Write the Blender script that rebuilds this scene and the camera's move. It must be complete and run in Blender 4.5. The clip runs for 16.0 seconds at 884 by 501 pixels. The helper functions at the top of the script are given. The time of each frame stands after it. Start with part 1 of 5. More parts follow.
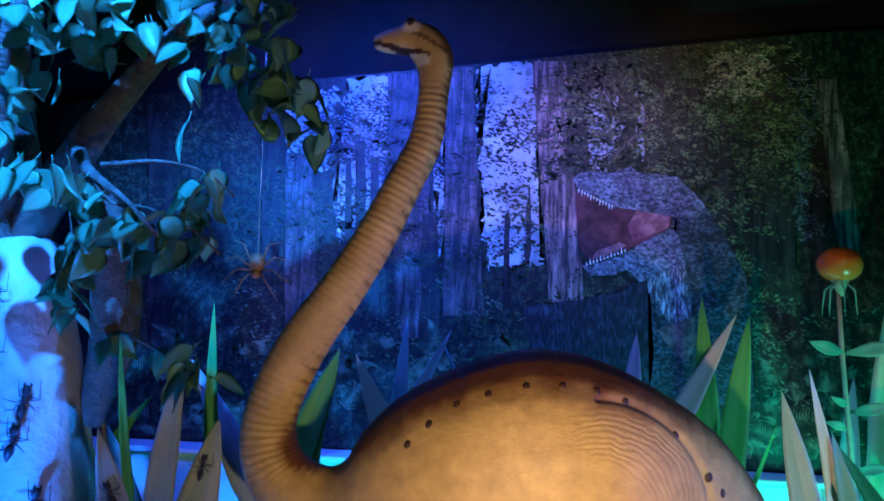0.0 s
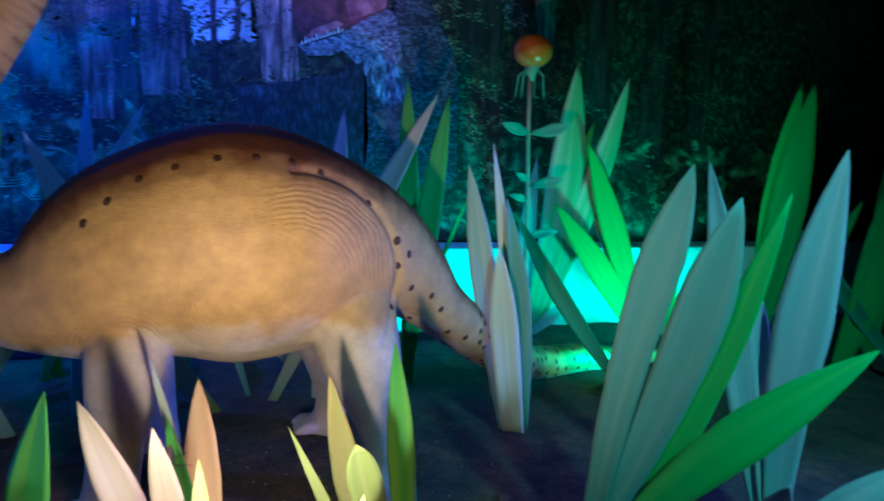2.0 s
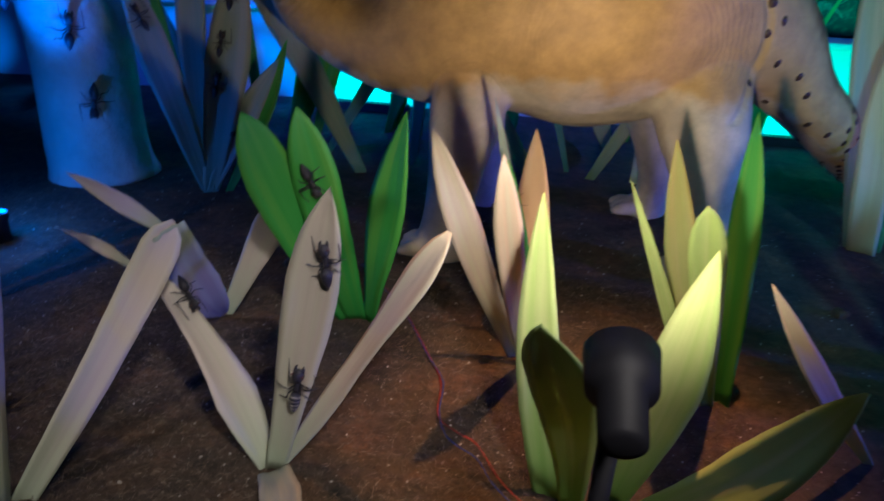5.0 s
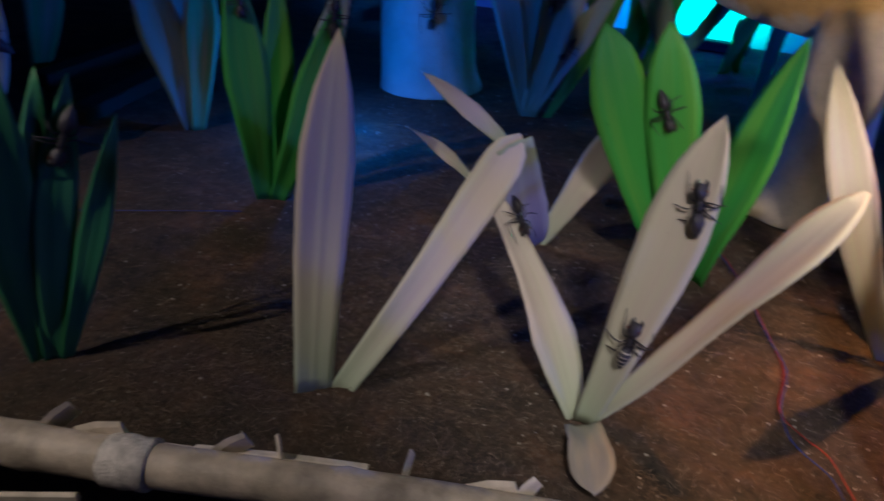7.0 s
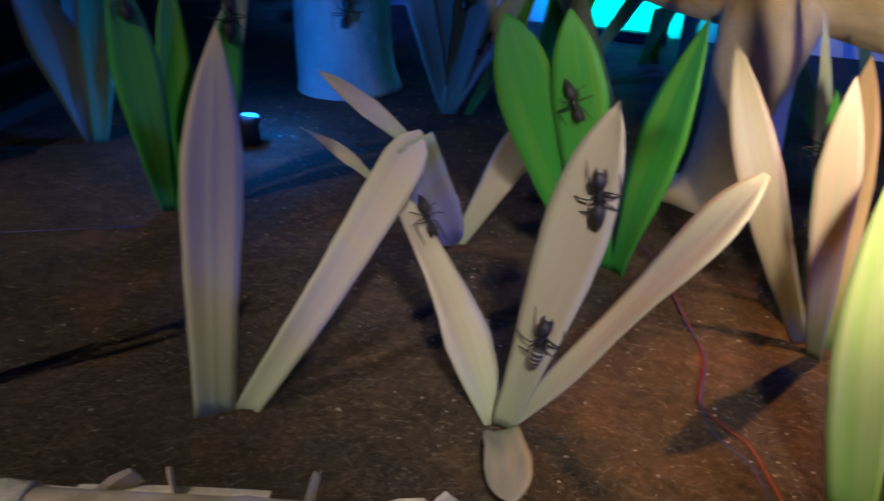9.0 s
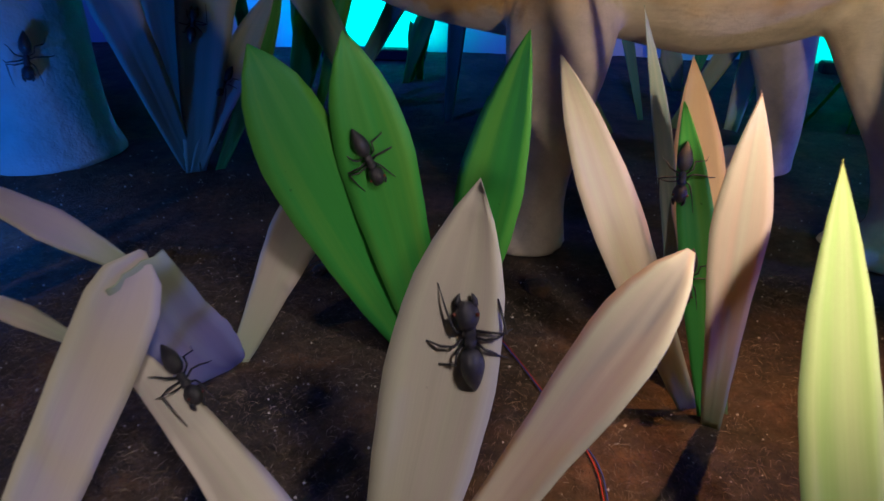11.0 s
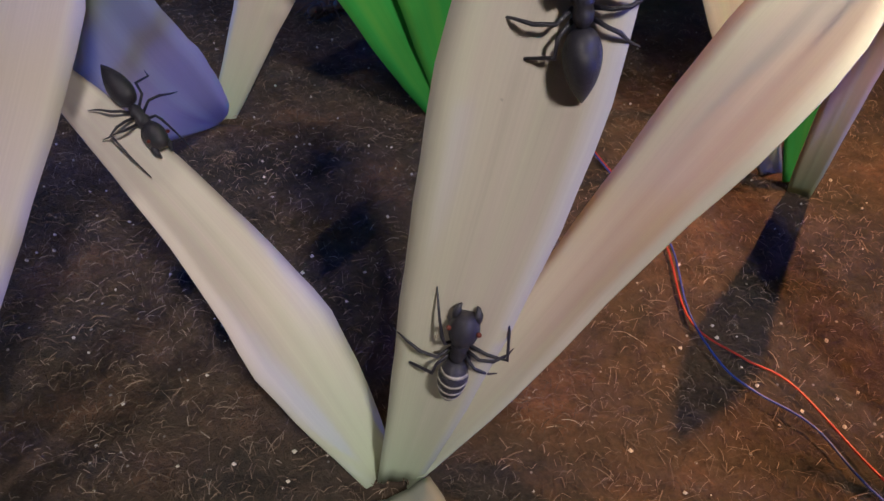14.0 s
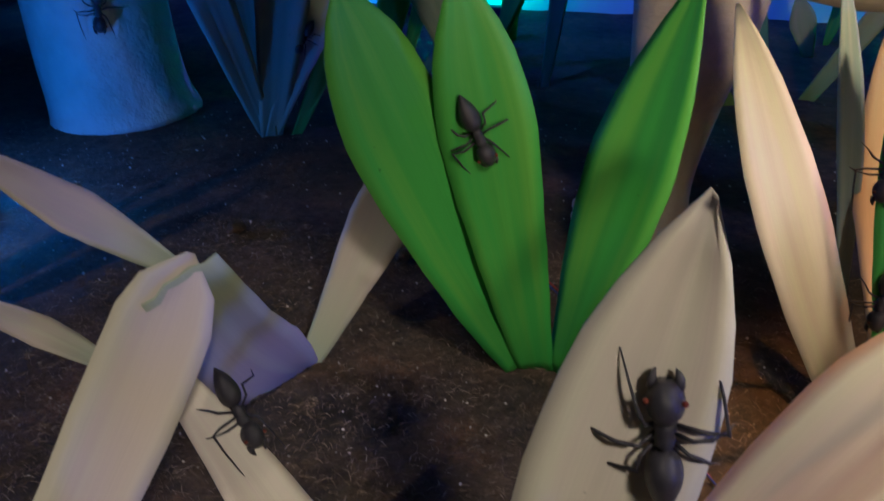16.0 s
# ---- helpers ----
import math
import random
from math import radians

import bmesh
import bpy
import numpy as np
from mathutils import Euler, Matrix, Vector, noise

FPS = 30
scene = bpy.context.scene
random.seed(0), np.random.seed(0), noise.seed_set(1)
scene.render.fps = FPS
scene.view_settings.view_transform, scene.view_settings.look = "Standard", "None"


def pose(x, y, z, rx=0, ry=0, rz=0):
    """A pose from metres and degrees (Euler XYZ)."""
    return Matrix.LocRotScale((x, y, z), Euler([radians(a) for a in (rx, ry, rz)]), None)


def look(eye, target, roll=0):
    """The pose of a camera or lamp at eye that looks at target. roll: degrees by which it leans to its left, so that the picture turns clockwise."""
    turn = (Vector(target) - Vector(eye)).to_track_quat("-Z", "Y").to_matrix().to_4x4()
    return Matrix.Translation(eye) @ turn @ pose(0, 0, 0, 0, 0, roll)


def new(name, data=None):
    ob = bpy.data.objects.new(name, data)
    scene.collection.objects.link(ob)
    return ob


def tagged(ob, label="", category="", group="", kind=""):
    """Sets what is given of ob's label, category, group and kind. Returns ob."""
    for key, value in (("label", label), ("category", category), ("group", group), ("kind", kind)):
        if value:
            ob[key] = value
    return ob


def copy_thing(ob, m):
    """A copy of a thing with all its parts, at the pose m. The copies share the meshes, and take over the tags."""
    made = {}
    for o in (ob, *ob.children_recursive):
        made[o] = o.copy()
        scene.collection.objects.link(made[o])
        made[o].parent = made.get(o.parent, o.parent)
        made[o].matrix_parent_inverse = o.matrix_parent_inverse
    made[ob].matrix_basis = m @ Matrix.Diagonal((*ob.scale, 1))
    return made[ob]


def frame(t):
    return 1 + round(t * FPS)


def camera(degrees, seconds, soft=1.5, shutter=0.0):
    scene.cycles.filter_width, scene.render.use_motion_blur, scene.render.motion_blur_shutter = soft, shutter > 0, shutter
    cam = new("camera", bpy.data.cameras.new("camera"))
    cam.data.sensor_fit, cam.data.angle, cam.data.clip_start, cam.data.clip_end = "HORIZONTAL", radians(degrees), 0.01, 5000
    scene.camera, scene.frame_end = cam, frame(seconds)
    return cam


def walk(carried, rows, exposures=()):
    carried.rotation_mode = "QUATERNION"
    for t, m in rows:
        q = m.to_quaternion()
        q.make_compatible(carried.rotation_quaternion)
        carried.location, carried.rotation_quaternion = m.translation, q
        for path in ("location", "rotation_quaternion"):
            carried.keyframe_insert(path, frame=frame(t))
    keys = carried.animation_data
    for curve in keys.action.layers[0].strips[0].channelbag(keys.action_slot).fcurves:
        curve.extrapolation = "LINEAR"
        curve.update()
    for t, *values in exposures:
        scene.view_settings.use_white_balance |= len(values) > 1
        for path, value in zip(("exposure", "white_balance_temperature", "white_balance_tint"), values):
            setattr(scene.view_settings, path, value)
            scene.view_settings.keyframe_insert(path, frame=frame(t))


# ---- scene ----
cam = camera(64.8, 16.0, shutter=0.5)
PATH = [
    (0, (0.167, 0.162, 1.285), (0.018, 2.138, 1.559), 2.4),
    (0.5, (0.186, 0.164, 1.264), (0.11, 2.155, 1.438), 2.4),
    (1, (0.197, 0.176, 1.237), (0.236, 2.175, 1.218), 2.6),
    (1.5, (0.25, 0.181, 1.217), (0.458, 2.157, 0.989), 2.7),
    (2, (0.308, 0.204, 1.214), (0.905, 2.093, 0.934), 2.1),
    (2.5, (0.301, 0.229, 1.143), (0.977, 2.088, 0.843), 0.7),
    (3, (0.293, 0.245, 1.136), (0.828, 2.134, 0.758), 0.8),
    (3.5, (0.273, 0.246, 1.122), (0.727, 2.148, 0.701), 0.7),
    (4, (0.238, 0.231, 1.085), (0.393, 2.152, 0.548), -0.2),
    (4.2, (0.244, 0.221, 1.086), (0.302, 2.125, 0.478), 0.6),
    (6.3, (0.048, 0.389, 0.95), (-0.366, 2.082, -0.03), 6.1),
    (6.5, (0.024, 0.378, 0.948), (-0.436, 2.064, -0.023), 6.4),
    (7, (0.009, 0.372, 0.943), (-0.864, 1.861, -0.068), 2.0),
    (7.5, (0.022, 0.38, 0.938), (-0.966, 1.821, -0.035), 2.2),
    (8, (0.013, 0.391, 0.932), (-0.944, 1.827, -0.079), 2.2),
    (8.5, (0.013, 0.406, 0.927), (-0.939, 1.859, -0.064), 1.4),
    (9, (0.052, 0.463, 0.915), (-0.691, 2.026, -0.089), 1.3),
    (9.5, (0.001, 0.524, 0.899), (-0.466, 2.199, -0.09), 4.9),
    (9.7, (-0.038, 0.55, 0.907), (-0.385, 2.289, -0.017), 3.3),
    (11.8, (-0.134, 1.064, 0.754), (-0.273, 2.757, -0.301), 0.3),
    (12, (-0.139, 1.076, 0.736), (-0.315, 2.727, -0.378), -1.0),
    (12.5, (-0.148, 1.099, 0.697), (-0.247, 2.678, -0.526), 1.1),
    (13, (-0.163, 1.073, 0.671), (-0.244, 2.584, -0.636), 2.3),
    (13.5, (-0.173, 1.07, 0.654), (-0.235, 2.511, -0.732), 1.8),
    (14, (-0.185, 1.052, 0.642), (-0.293, 2.454, -0.78), 1.1),
    (14.5, (-0.174, 1.054, 0.661), (-0.265, 2.507, -0.71), 1.5),
    (15, (-0.16, 1.099, 0.687), (-0.359, 2.65, -0.56), 0.6),
    (15.5, (-0.188, 1.102, 0.733), (-0.464, 2.732, -0.394), 1.0),
    (16, (-0.206, 1.104, 0.765), (-0.551, 2.779, -0.272), -0.2),
]
EXPOSURES = [(0, -0.15, 6300, 12), (0.4, -0.2, 8200, 14), (1, -0.3, 8000, 12), (1.6, -0.4, 5900, 6), (2.4, -0.2, 5400, 8), (3.5, -0.3, 5500, 8), (4.2, -0.8, 5700, 4), (6.3, -0.85, 5700, 4), (6.6, -0.8, 5700, 4), (7.0, -0.7, 5800, 6), (7.5, -0.35, 6600, 10), (8.3, -0.05, 6500, 8), (8.5, -0.15, 6200, -4), (9.0, -0.5, 6400, 0),
             (9.7, -1.2, 6100, 8), (11.8, -0.65, 5900, 8), (12.5, -0.38, 5800, 6), (13.0, -0.3, 5700, 4), (14.5, -0.1, 5700, 4), (15.2, -0.35, 6000, 2), (16, -0.65, 6200, 0)]
walk(cam, [(t, look(eye, target, roll)) for t, eye, target, roll in PATH], EXPOSURES)

# ---- light ----
world = bpy.data.worlds.new("dark_hall")
scene.world = world
world.use_nodes = True
world.node_tree.nodes["Background"].inputs["Color"].default_value = (0.25, 0.35, 0.8, 1)
world.node_tree.nodes["Background"].inputs["Strength"].default_value = 0.012
scene.view_settings.exposure = 0.0


def spot(name, eye, target, watts, colour, angle, blend=0.5, size=0.03):
    d = bpy.data.lights.new(name, "SPOT")
    d.energy, d.color, d.spot_size, d.spot_blend, d.shadow_soft_size = watts, colour, radians(angle), blend, size
    ob = new(name, d)
    ob.matrix_world = look(eye, target)
    return ob


def wash(name, eye, target, watts, colour, sx, sy):
    d = bpy.data.lights.new(name, "AREA")
    d.energy, d.color, d.shape, d.size, d.size_y = watts, colour, "RECTANGLE", sx, sy
    ob = new(name, d)
    ob.matrix_world = look(eye, target)
    return ob


spot("floor_spot_light", (0.340, 0.983, 0.615), (0.50, 2.75, 1.26), 150, (1.0, 0.76, 0.48), 128, 1.0, 0.03)
spot("track_light_front", (0.9, -0.3, 2.6), (-0.04, 1.42, 0.30), 400, (1.0, 0.83, 0.71), 27, 0.9, 0.16)
# unseen fill added to brighten the left soil, pole and plants
spot("left_fill_light", (-2.1, -0.6, 2.6), (-1.35, 1.10, 0.05), 270, (1.0, 0.80, 0.66), 44, 0.9, 0.05)
# added teal-white fill for the right-hand plants, no lamp stands there
spot("right_fill_light", (1.7, -0.5, 2.8), (2.2, 2.5, 0.6), 460, (0.24, 0.95, 1.0), 52, 0.9, 0.10)
spot("track_light_amber", (0.70, 2.75, 3.2), (0.42, 1.60, 0.0), 1300, (1.0, 0.42, 0.14), 24, 0.8, 0.04)
spot("blue_side_light", (4.6, 1.2, 0.9), (2.0, 2.1, 0.7), 640, (0.10, 0.14, 1.0), 50, 0.8, 0.10)
wash("teal_wash_light_a", (1.69, 4.50, 0.06), (1.69, 4.8, 0.5), 7, (0.0, 1.0, 0.70), 0.5, 0.05)
wash("teal_wash_light_b", (-0.80, 4.50, 0.06), (-0.80, 4.8, 0.5), 7, (0.0, 1.0, 0.70), 0.5, 0.05)
wash("teal_wash_light_c", (3.4, 4.40, 0.06), (3.2, 4.8, 0.6), 16, (0.0, 1.0, 0.70), 0.5, 0.05)
# two unseen teal fills, added so the printed ferns brighten from below
wash("teal_fern_fill_a", (0.6, 4.86, 0.62), (0.6, 5.0, 1.1), 1.5, (0.0, 0.7, 0.9), 2.0, 0.03)
wash("teal_fern_fill_b", (3.0, 4.86, 0.62), (3.0, 5.0, 1.1), 4, (0.0, 1.0, 0.66), 2.0, 0.03)
spot("teal_side_light", (2.6, 3.25, 0.10), (2.3, 4.0, 0.9), 105, (0.02, 1.0, 0.66), 140, 0.6)
spot("blue_tree_light", (-1.567, 2.29, 0.12), (-1.66, 2.80, 1.6), 240, (0.01, 0.16, 1.0), 70, 0.8)
led = bpy.data.lights.new("floor_light_glow", "POINT")
led.energy, led.color, led.shadow_soft_size = 15, (0.02, 0.20, 1.0), 0.03
new("floor_light_glow", led).location = (-1.567, 2.285, 0.16)
spot("cyan_tree_light", (-1.15, 1.2, 3.0), (-1.45, 2.6, 2.3), 2000, (0.015, 0.20, 1.0), 54, 0.7)
spot("blue_poster_light", (-1.0, 2.4, 3.8), (-0.6, 5.0, 1.95), 1300, (0.03, 0.09, 1.0), 92, 0.9)
spot("violet_poster_light", (0.9, 2.8, 3.95), (0.85, 5.0, 2.5), 95, (0.72, 0.46, 1.0), 46, 0.9)
spot("warm_poster_light", (1.6, 2.8, 3.95), (1.6, 5.0, 3.1), 22, (1.0, 0.72, 0.5), 46, 0.9)


# ---- materials ----
def material(name):
    m = bpy.data.materials.new(name)
    m.use_nodes = True
    t = m.node_tree
    return m, t, t.nodes["Principled BSDF"]


def node(t, kind, **values):
    n = t.nodes.new(kind)
    for k, v in values.items():
        n.inputs[k].default_value = v
    return n


def ramp(t, source, stops):
    r = t.nodes.new("ShaderNodeValToRGB")
    e = r.color_ramp.elements
    while len(e) < len(stops):
        e.new(0.5)
    for el, (p, c) in zip(e, stops):
        el.position, el.color = p, (*c, 1)
    t.links.new(source, r.inputs[0])
    return r.outputs[0]


def mixed(t, a, b, factor, mode="MIX"):
    n = t.nodes.new("ShaderNodeMix")
    n.data_type, n.blend_type = "RGBA", mode
    for sock, v in ((n.inputs[0], factor), (n.inputs[6], a), (n.inputs[7], b)):
        if isinstance(v, tuple):
            sock.default_value = (*v, 1)
        elif isinstance(v, (int, float)):
            sock.default_value = v
        else:
            t.links.new(v, sock)
    return n.outputs[2]


def noise_of(t, scale, detail=4, stretch=(1, 1, 1), coords="Object", rough=0.55):
    c = t.nodes.new("ShaderNodeTexCoord")
    m = t.nodes.new("ShaderNodeMapping")
    m.inputs["Scale"].default_value = stretch
    t.links.new(c.outputs[coords], m.inputs[0])
    n = node(t, "ShaderNodeTexNoise", Scale=scale, Detail=detail, Roughness=rough)
    t.links.new(m.outputs[0], n.inputs["Vector"])
    return n.outputs["Fac"]


def bumped(t, bsdf, height, strength, distance):
    b = node(t, "ShaderNodeBump", Strength=strength, Distance=distance)
    t.links.new(height, b.inputs["Height"])
    t.links.new(b.outputs[0], bsdf.inputs["Normal"])
    return b


def plain(name, colour, rough=0.6, metal=0.0, vary=0.25, scale=20, bump=0.2, dist=0.003):
    m, t, p = material(name)
    f = noise_of(t, scale, 5)
    dark = tuple(c * (1 - vary) for c in colour)
    light = tuple(min(1, c * (1 + vary)) for c in colour)
    t.links.new(ramp(t, f, [(0.3, dark), (0.7, light)]), p.inputs["Base Color"])
    p.inputs["Roughness"].default_value, p.inputs["Metallic"].default_value = rough, metal
    if bump:
        bumped(t, p, noise_of(t, scale * 5, 3), bump, dist)
    return m


def foam_leaf(name, colour, streak, base, rough=0.55):
    """Airbrushed craft-foam leaf: streaks along the blade, a tinted foot, slight sheen."""
    m, t, p = material("leaf_" + name)
    uv = t.nodes.new("ShaderNodeUVMap")
    sep = t.nodes.new("ShaderNodeSeparateXYZ")
    t.links.new(uv.outputs[0], sep.inputs[0])
    info = t.nodes.new("ShaderNodeObjectInfo")
    shift = t.nodes.new("ShaderNodeVectorMath")
    shift.operation = "ADD"
    t.links.new(uv.outputs[0], shift.inputs[0])
    mul = node(t, "ShaderNodeMath")
    mul.operation = "MULTIPLY"
    mul.inputs[1].default_value = 37.0
    t.links.new(info.outputs["Random"], mul.inputs[0])
    t.links.new(mul.outputs[0], shift.inputs[1])
    mp = t.nodes.new("ShaderNodeMapping")
    mp.inputs["Scale"].default_value = (3.2, 0.7, 1)
    t.links.new(shift.outputs[0], mp.inputs[0])
    n1 = node(t, "ShaderNodeTexNoise", Scale=1.0, Detail=3.0, Roughness=0.5)
    t.links.new(mp.outputs[0], n1.inputs["Vector"])
    c = mixed(t, colour, streak, ramp(t, n1.outputs["Fac"], [(0.42, (0, 0, 0)), (0.66, (1, 1, 1))]))
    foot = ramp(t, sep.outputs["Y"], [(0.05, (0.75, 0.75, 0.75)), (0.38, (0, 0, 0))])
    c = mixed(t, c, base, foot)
    mp2 = t.nodes.new("ShaderNodeMapping")
    mp2.inputs["Scale"].default_value = (60.0, 3.0, 1)
    t.links.new(shift.outputs[0], mp2.inputs[0])
    n2 = node(t, "ShaderNodeTexNoise", Scale=1.0, Detail=4.0, Roughness=0.6)
    t.links.new(mp2.outputs[0], n2.inputs["Vector"])
    c = mixed(t, c, ramp(t, n2.outputs["Fac"], [(0.3, (0.94, 0.94, 0.94)), (0.7, (1, 1, 1))]), 1.0, "MULTIPLY")
    spots = noise_of(t, 55, 2)
    c = mixed(t, c, tuple(k * 0.35 for k in colour), ramp(t, spots, [(0.76, (0, 0, 0)), (0.80, (0.7, 0.7, 0.7))]))
    t.links.new(c, p.inputs["Base Color"])
    p.inputs["Roughness"].default_value = rough
    p.inputs["Specular IOR Level"].default_value = 0.35
    bumped(t, p, n2.outputs["Fac"], 0.10, 0.002)
    tr = t.nodes.new("ShaderNodeBsdfTranslucent")
    t.links.new(c, tr.inputs["Color"])
    ms = node(t, "ShaderNodeMixShader", Fac=0.25)
    t.links.new(p.outputs[0], ms.inputs[1])
    t.links.new(tr.outputs[0], ms.inputs[2])
    t.links.new(ms.outputs[0], t.nodes["Material Output"].inputs["Surface"])
    return m


LEAF = {
    "tan": foam_leaf("tan", (0.70, 0.61, 0.55), (0.72, 0.68, 0.56), (0.40, 0.52, 0.36)),
    "tan2": foam_leaf("tan_green", (0.64, 0.50, 0.36), (0.58, 0.48, 0.36), (0.10, 0.34, 0.10)),
    "grey": foam_leaf("grey", (0.34, 0.33, 0.32), (0.50, 0.42, 0.33), (0.30, 0.32, 0.26)),
    "pinkish": foam_leaf("pinkish", (0.68, 0.54, 0.48), (0.60, 0.55, 0.48), (0.25, 0.42, 0.30)),
    "green": foam_leaf("green", (0.07, 0.42, 0.08), (0.15, 0.47, 0.08), (0.045, 0.32, 0.06)),
    "dark": foam_leaf("dark", (0.045, 0.24, 0.11), (0.08, 0.32, 0.16), (0.04, 0.20, 0.07)),
    "lime": foam_leaf("lime", (0.44, 0.60, 0.22), (0.56, 0.66, 0.32), (0.18, 0.44, 0.08)),
    "olive": foam_leaf("olive", (0.38, 0.44, 0.16), (0.46, 0.46, 0.22), (0.10, 0.28, 0.10)),
    "pale": foam_leaf("pale", (0.36, 0.46, 0.43), (0.50, 0.52, 0.48), (0.18, 0.42, 0.33)),
    "teal": foam_leaf("teal", (0.15, 0.34, 0.28), (0.24, 0.40, 0.34), (0.06, 0.28, 0.17)),
    "striped": foam_leaf("striped", (0.20, 0.46, 0.22), (0.64, 0.52, 0.42), (0.14, 0.40, 0.18)),
}


def soil():
    m, t, p = material("brown_soil")
    a = noise_of(t, 4.5, 7, rough=0.65)
    b = noise_of(t, 34, 9, rough=0.8)
    c = mixed(t, ramp(t, a, [(0.30, (0.036, 0.031, 0.025)), (0.45, (0.10, 0.080, 0.060)), (0.56, (0.145, 0.098, 0.066)), (0.70, (0.28, 0.155, 0.088))]), ramp(t, b, [(0.25, (0.25, 0.25, 0.25)), (0.75, (1.5, 1.4, 1.3))]), 1.0, "MULTIPLY")
    v = node(t, "ShaderNodeTexVoronoi", Scale=34.0)
    co = t.nodes.new("ShaderNodeTexCoord")
    t.links.new(co.outputs["Object"], v.inputs["Vector"])
    c = mixed(t, c, (0.55, 0.50, 0.44), ramp(t, v.outputs["Distance"], [(0.04, (0.9, 0.9, 0.9)), (0.075, (0, 0, 0))]))
    t.links.new(c, p.inputs["Base Color"])
    p.inputs["Roughness"].default_value = 0.95
    bumped(t, p, noise_of(t, 55, 8, rough=0.8), 1.0, 0.04)
    return m


SOIL = soil()
BLACK = plain("black_wall_paint", (0.012, 0.012, 0.014), 0.85, scale=6)
FLOOR = plain("dark_carpet", (0.02, 0.02, 0.022), 0.95, scale=60)
BENCH = plain("white_painted_bench", (0.62, 0.66, 0.64), 0.45, vary=0.06, scale=5, bump=0.05)
BAMBOO = plain("dry_bamboo", (0.46, 0.39, 0.31), 0.55, vary=0.5, scale=11, bump=0.6, dist=0.006)
TAPE = plain("clear_plastic_tape", (0.62, 0.58, 0.54), 0.22, vary=0.35, scale=40, bump=0.7, dist=0.006)
SPLINT = plain("split_bamboo", (0.62, 0.55, 0.46), 0.7, vary=0.25, scale=30)
ANT = plain("black_rubber_ant", (0.032, 0.030, 0.042), 0.34, vary=0.4, scale=80, bump=0.3)
ANTEYE = plain("red_ant_eye", (0.14, 0.03, 0.02), 0.3)
ANTPALE = plain("pale_ant_band", (0.35, 0.32, 0.28), 0.5)
LAMPBLACK = plain("black_lamp_housing", (0.012, 0.012, 0.018), 0.62, scale=40, bump=0.05)
RING = plain("white_lamp_ring", (0.8, 0.8, 0.8), 0.3, bump=0)
CLOTH = plain("pale_trunk_wrap", (0.52, 0.52, 0.50), 0.7, vary=0.22, scale=5, bump=0.6, dist=0.02)
BARK = plain("dark_bark", (0.10, 0.075, 0.055), 0.85, vary=0.5, scale=14, bump=0.8, dist=0.02)
WIRE_RED = plain("red_wire", (0.26, 0.022, 0.015), 0.4, bump=0)
WIRE_BLUE = plain("blue_wire", (0.015, 0.035, 0.22), 0.4, bump=0)
FRUIT = plain("orange_bulb", (0.75, 0.15, 0.02), 0.25, vary=0.2, scale=12, bump=0.05)
STEM = plain("pinkish_stem", (0.50, 0.33, 0.27), 0.6, vary=0.2, scale=20)
TREE_LEAF = foam_leaf("tree", (0.16, 0.36, 0.20), (0.22, 0.42, 0.24), (0.18, 0.38, 0.20), 0.35)
SPIDER = plain("orange_brown_spider", (0.26, 0.12, 0.05), 0.6, vary=0.3, scale=60)


# ---- helpers for things ----
def thing(name, label, category, place=(0, 0, 0), group="", kind=""):
    ob = new(name)
    ob.location = place
    ob.empty_display_size = 0.1
    bpy.context.view_layer.update()
    return tagged(ob, label, category, group, kind)


def part(name, bm, mat, parent=None, label="", smooth=True):
    me = bpy.data.meshes.new(name)
    bm.to_mesh(me)
    bm.free()
    for m in mat if isinstance(mat, (list, tuple)) else (mat,):
        me.materials.append(m)
    if smooth:
        me.polygons.foreach_set("use_smooth", [True] * len(me.polygons))
    ob = new(name, me)
    if parent is not None:
        ob.parent = parent
        ob.matrix_parent_inverse = world_of(parent).inverted()
    if label:
        ob["label"] = label
    return ob


def world_of(ob):
    m = ob.matrix_basis.copy()
    return world_of(ob.parent) @ ob.matrix_parent_inverse @ m if ob.parent else m


def tube(bm, stations, segments=12, mat=0, side=None):
    """A closed tube through (centre, half-width, half-height) stations."""
    pts = [Vector(s[0]) for s in stations]
    rings = []
    prev = None
    for i, s in enumerate(stations):
        d = (pts[min(i + 1, len(pts) - 1)] - pts[max(i - 1, 0)]).normalized()
        if side is not None:
            u = (Vector(side) - d * d.dot(Vector(side))).normalized()
        else:
            ref = prev if prev is not None else (Vector((0, 0, 1)) if abs(d.z) < 0.9 else Vector((1, 0, 0)))
            u = (ref - d * d.dot(ref)).normalized()
            prev = u
        v = d.cross(u)
        rings.append([bm.verts.new(pts[i] + u * (s[1] * math.cos(a)) + v * (s[2] * math.sin(a))) for a in (2 * math.pi * k / segments for k in range(segments))])
    for a, b in zip(rings, rings[1:]):
        for k in range(segments):
            f = bm.faces.new((a[k], a[(k + 1) % segments], b[(k + 1) % segments], b[k]))
            f.material_index = mat
    for r, flip in ((rings[0], True), (rings[-1], False)):
        f = bm.faces.new(r[::-1] if flip else r)
        f.material_index = mat
    bm.normal_update()
    return rings


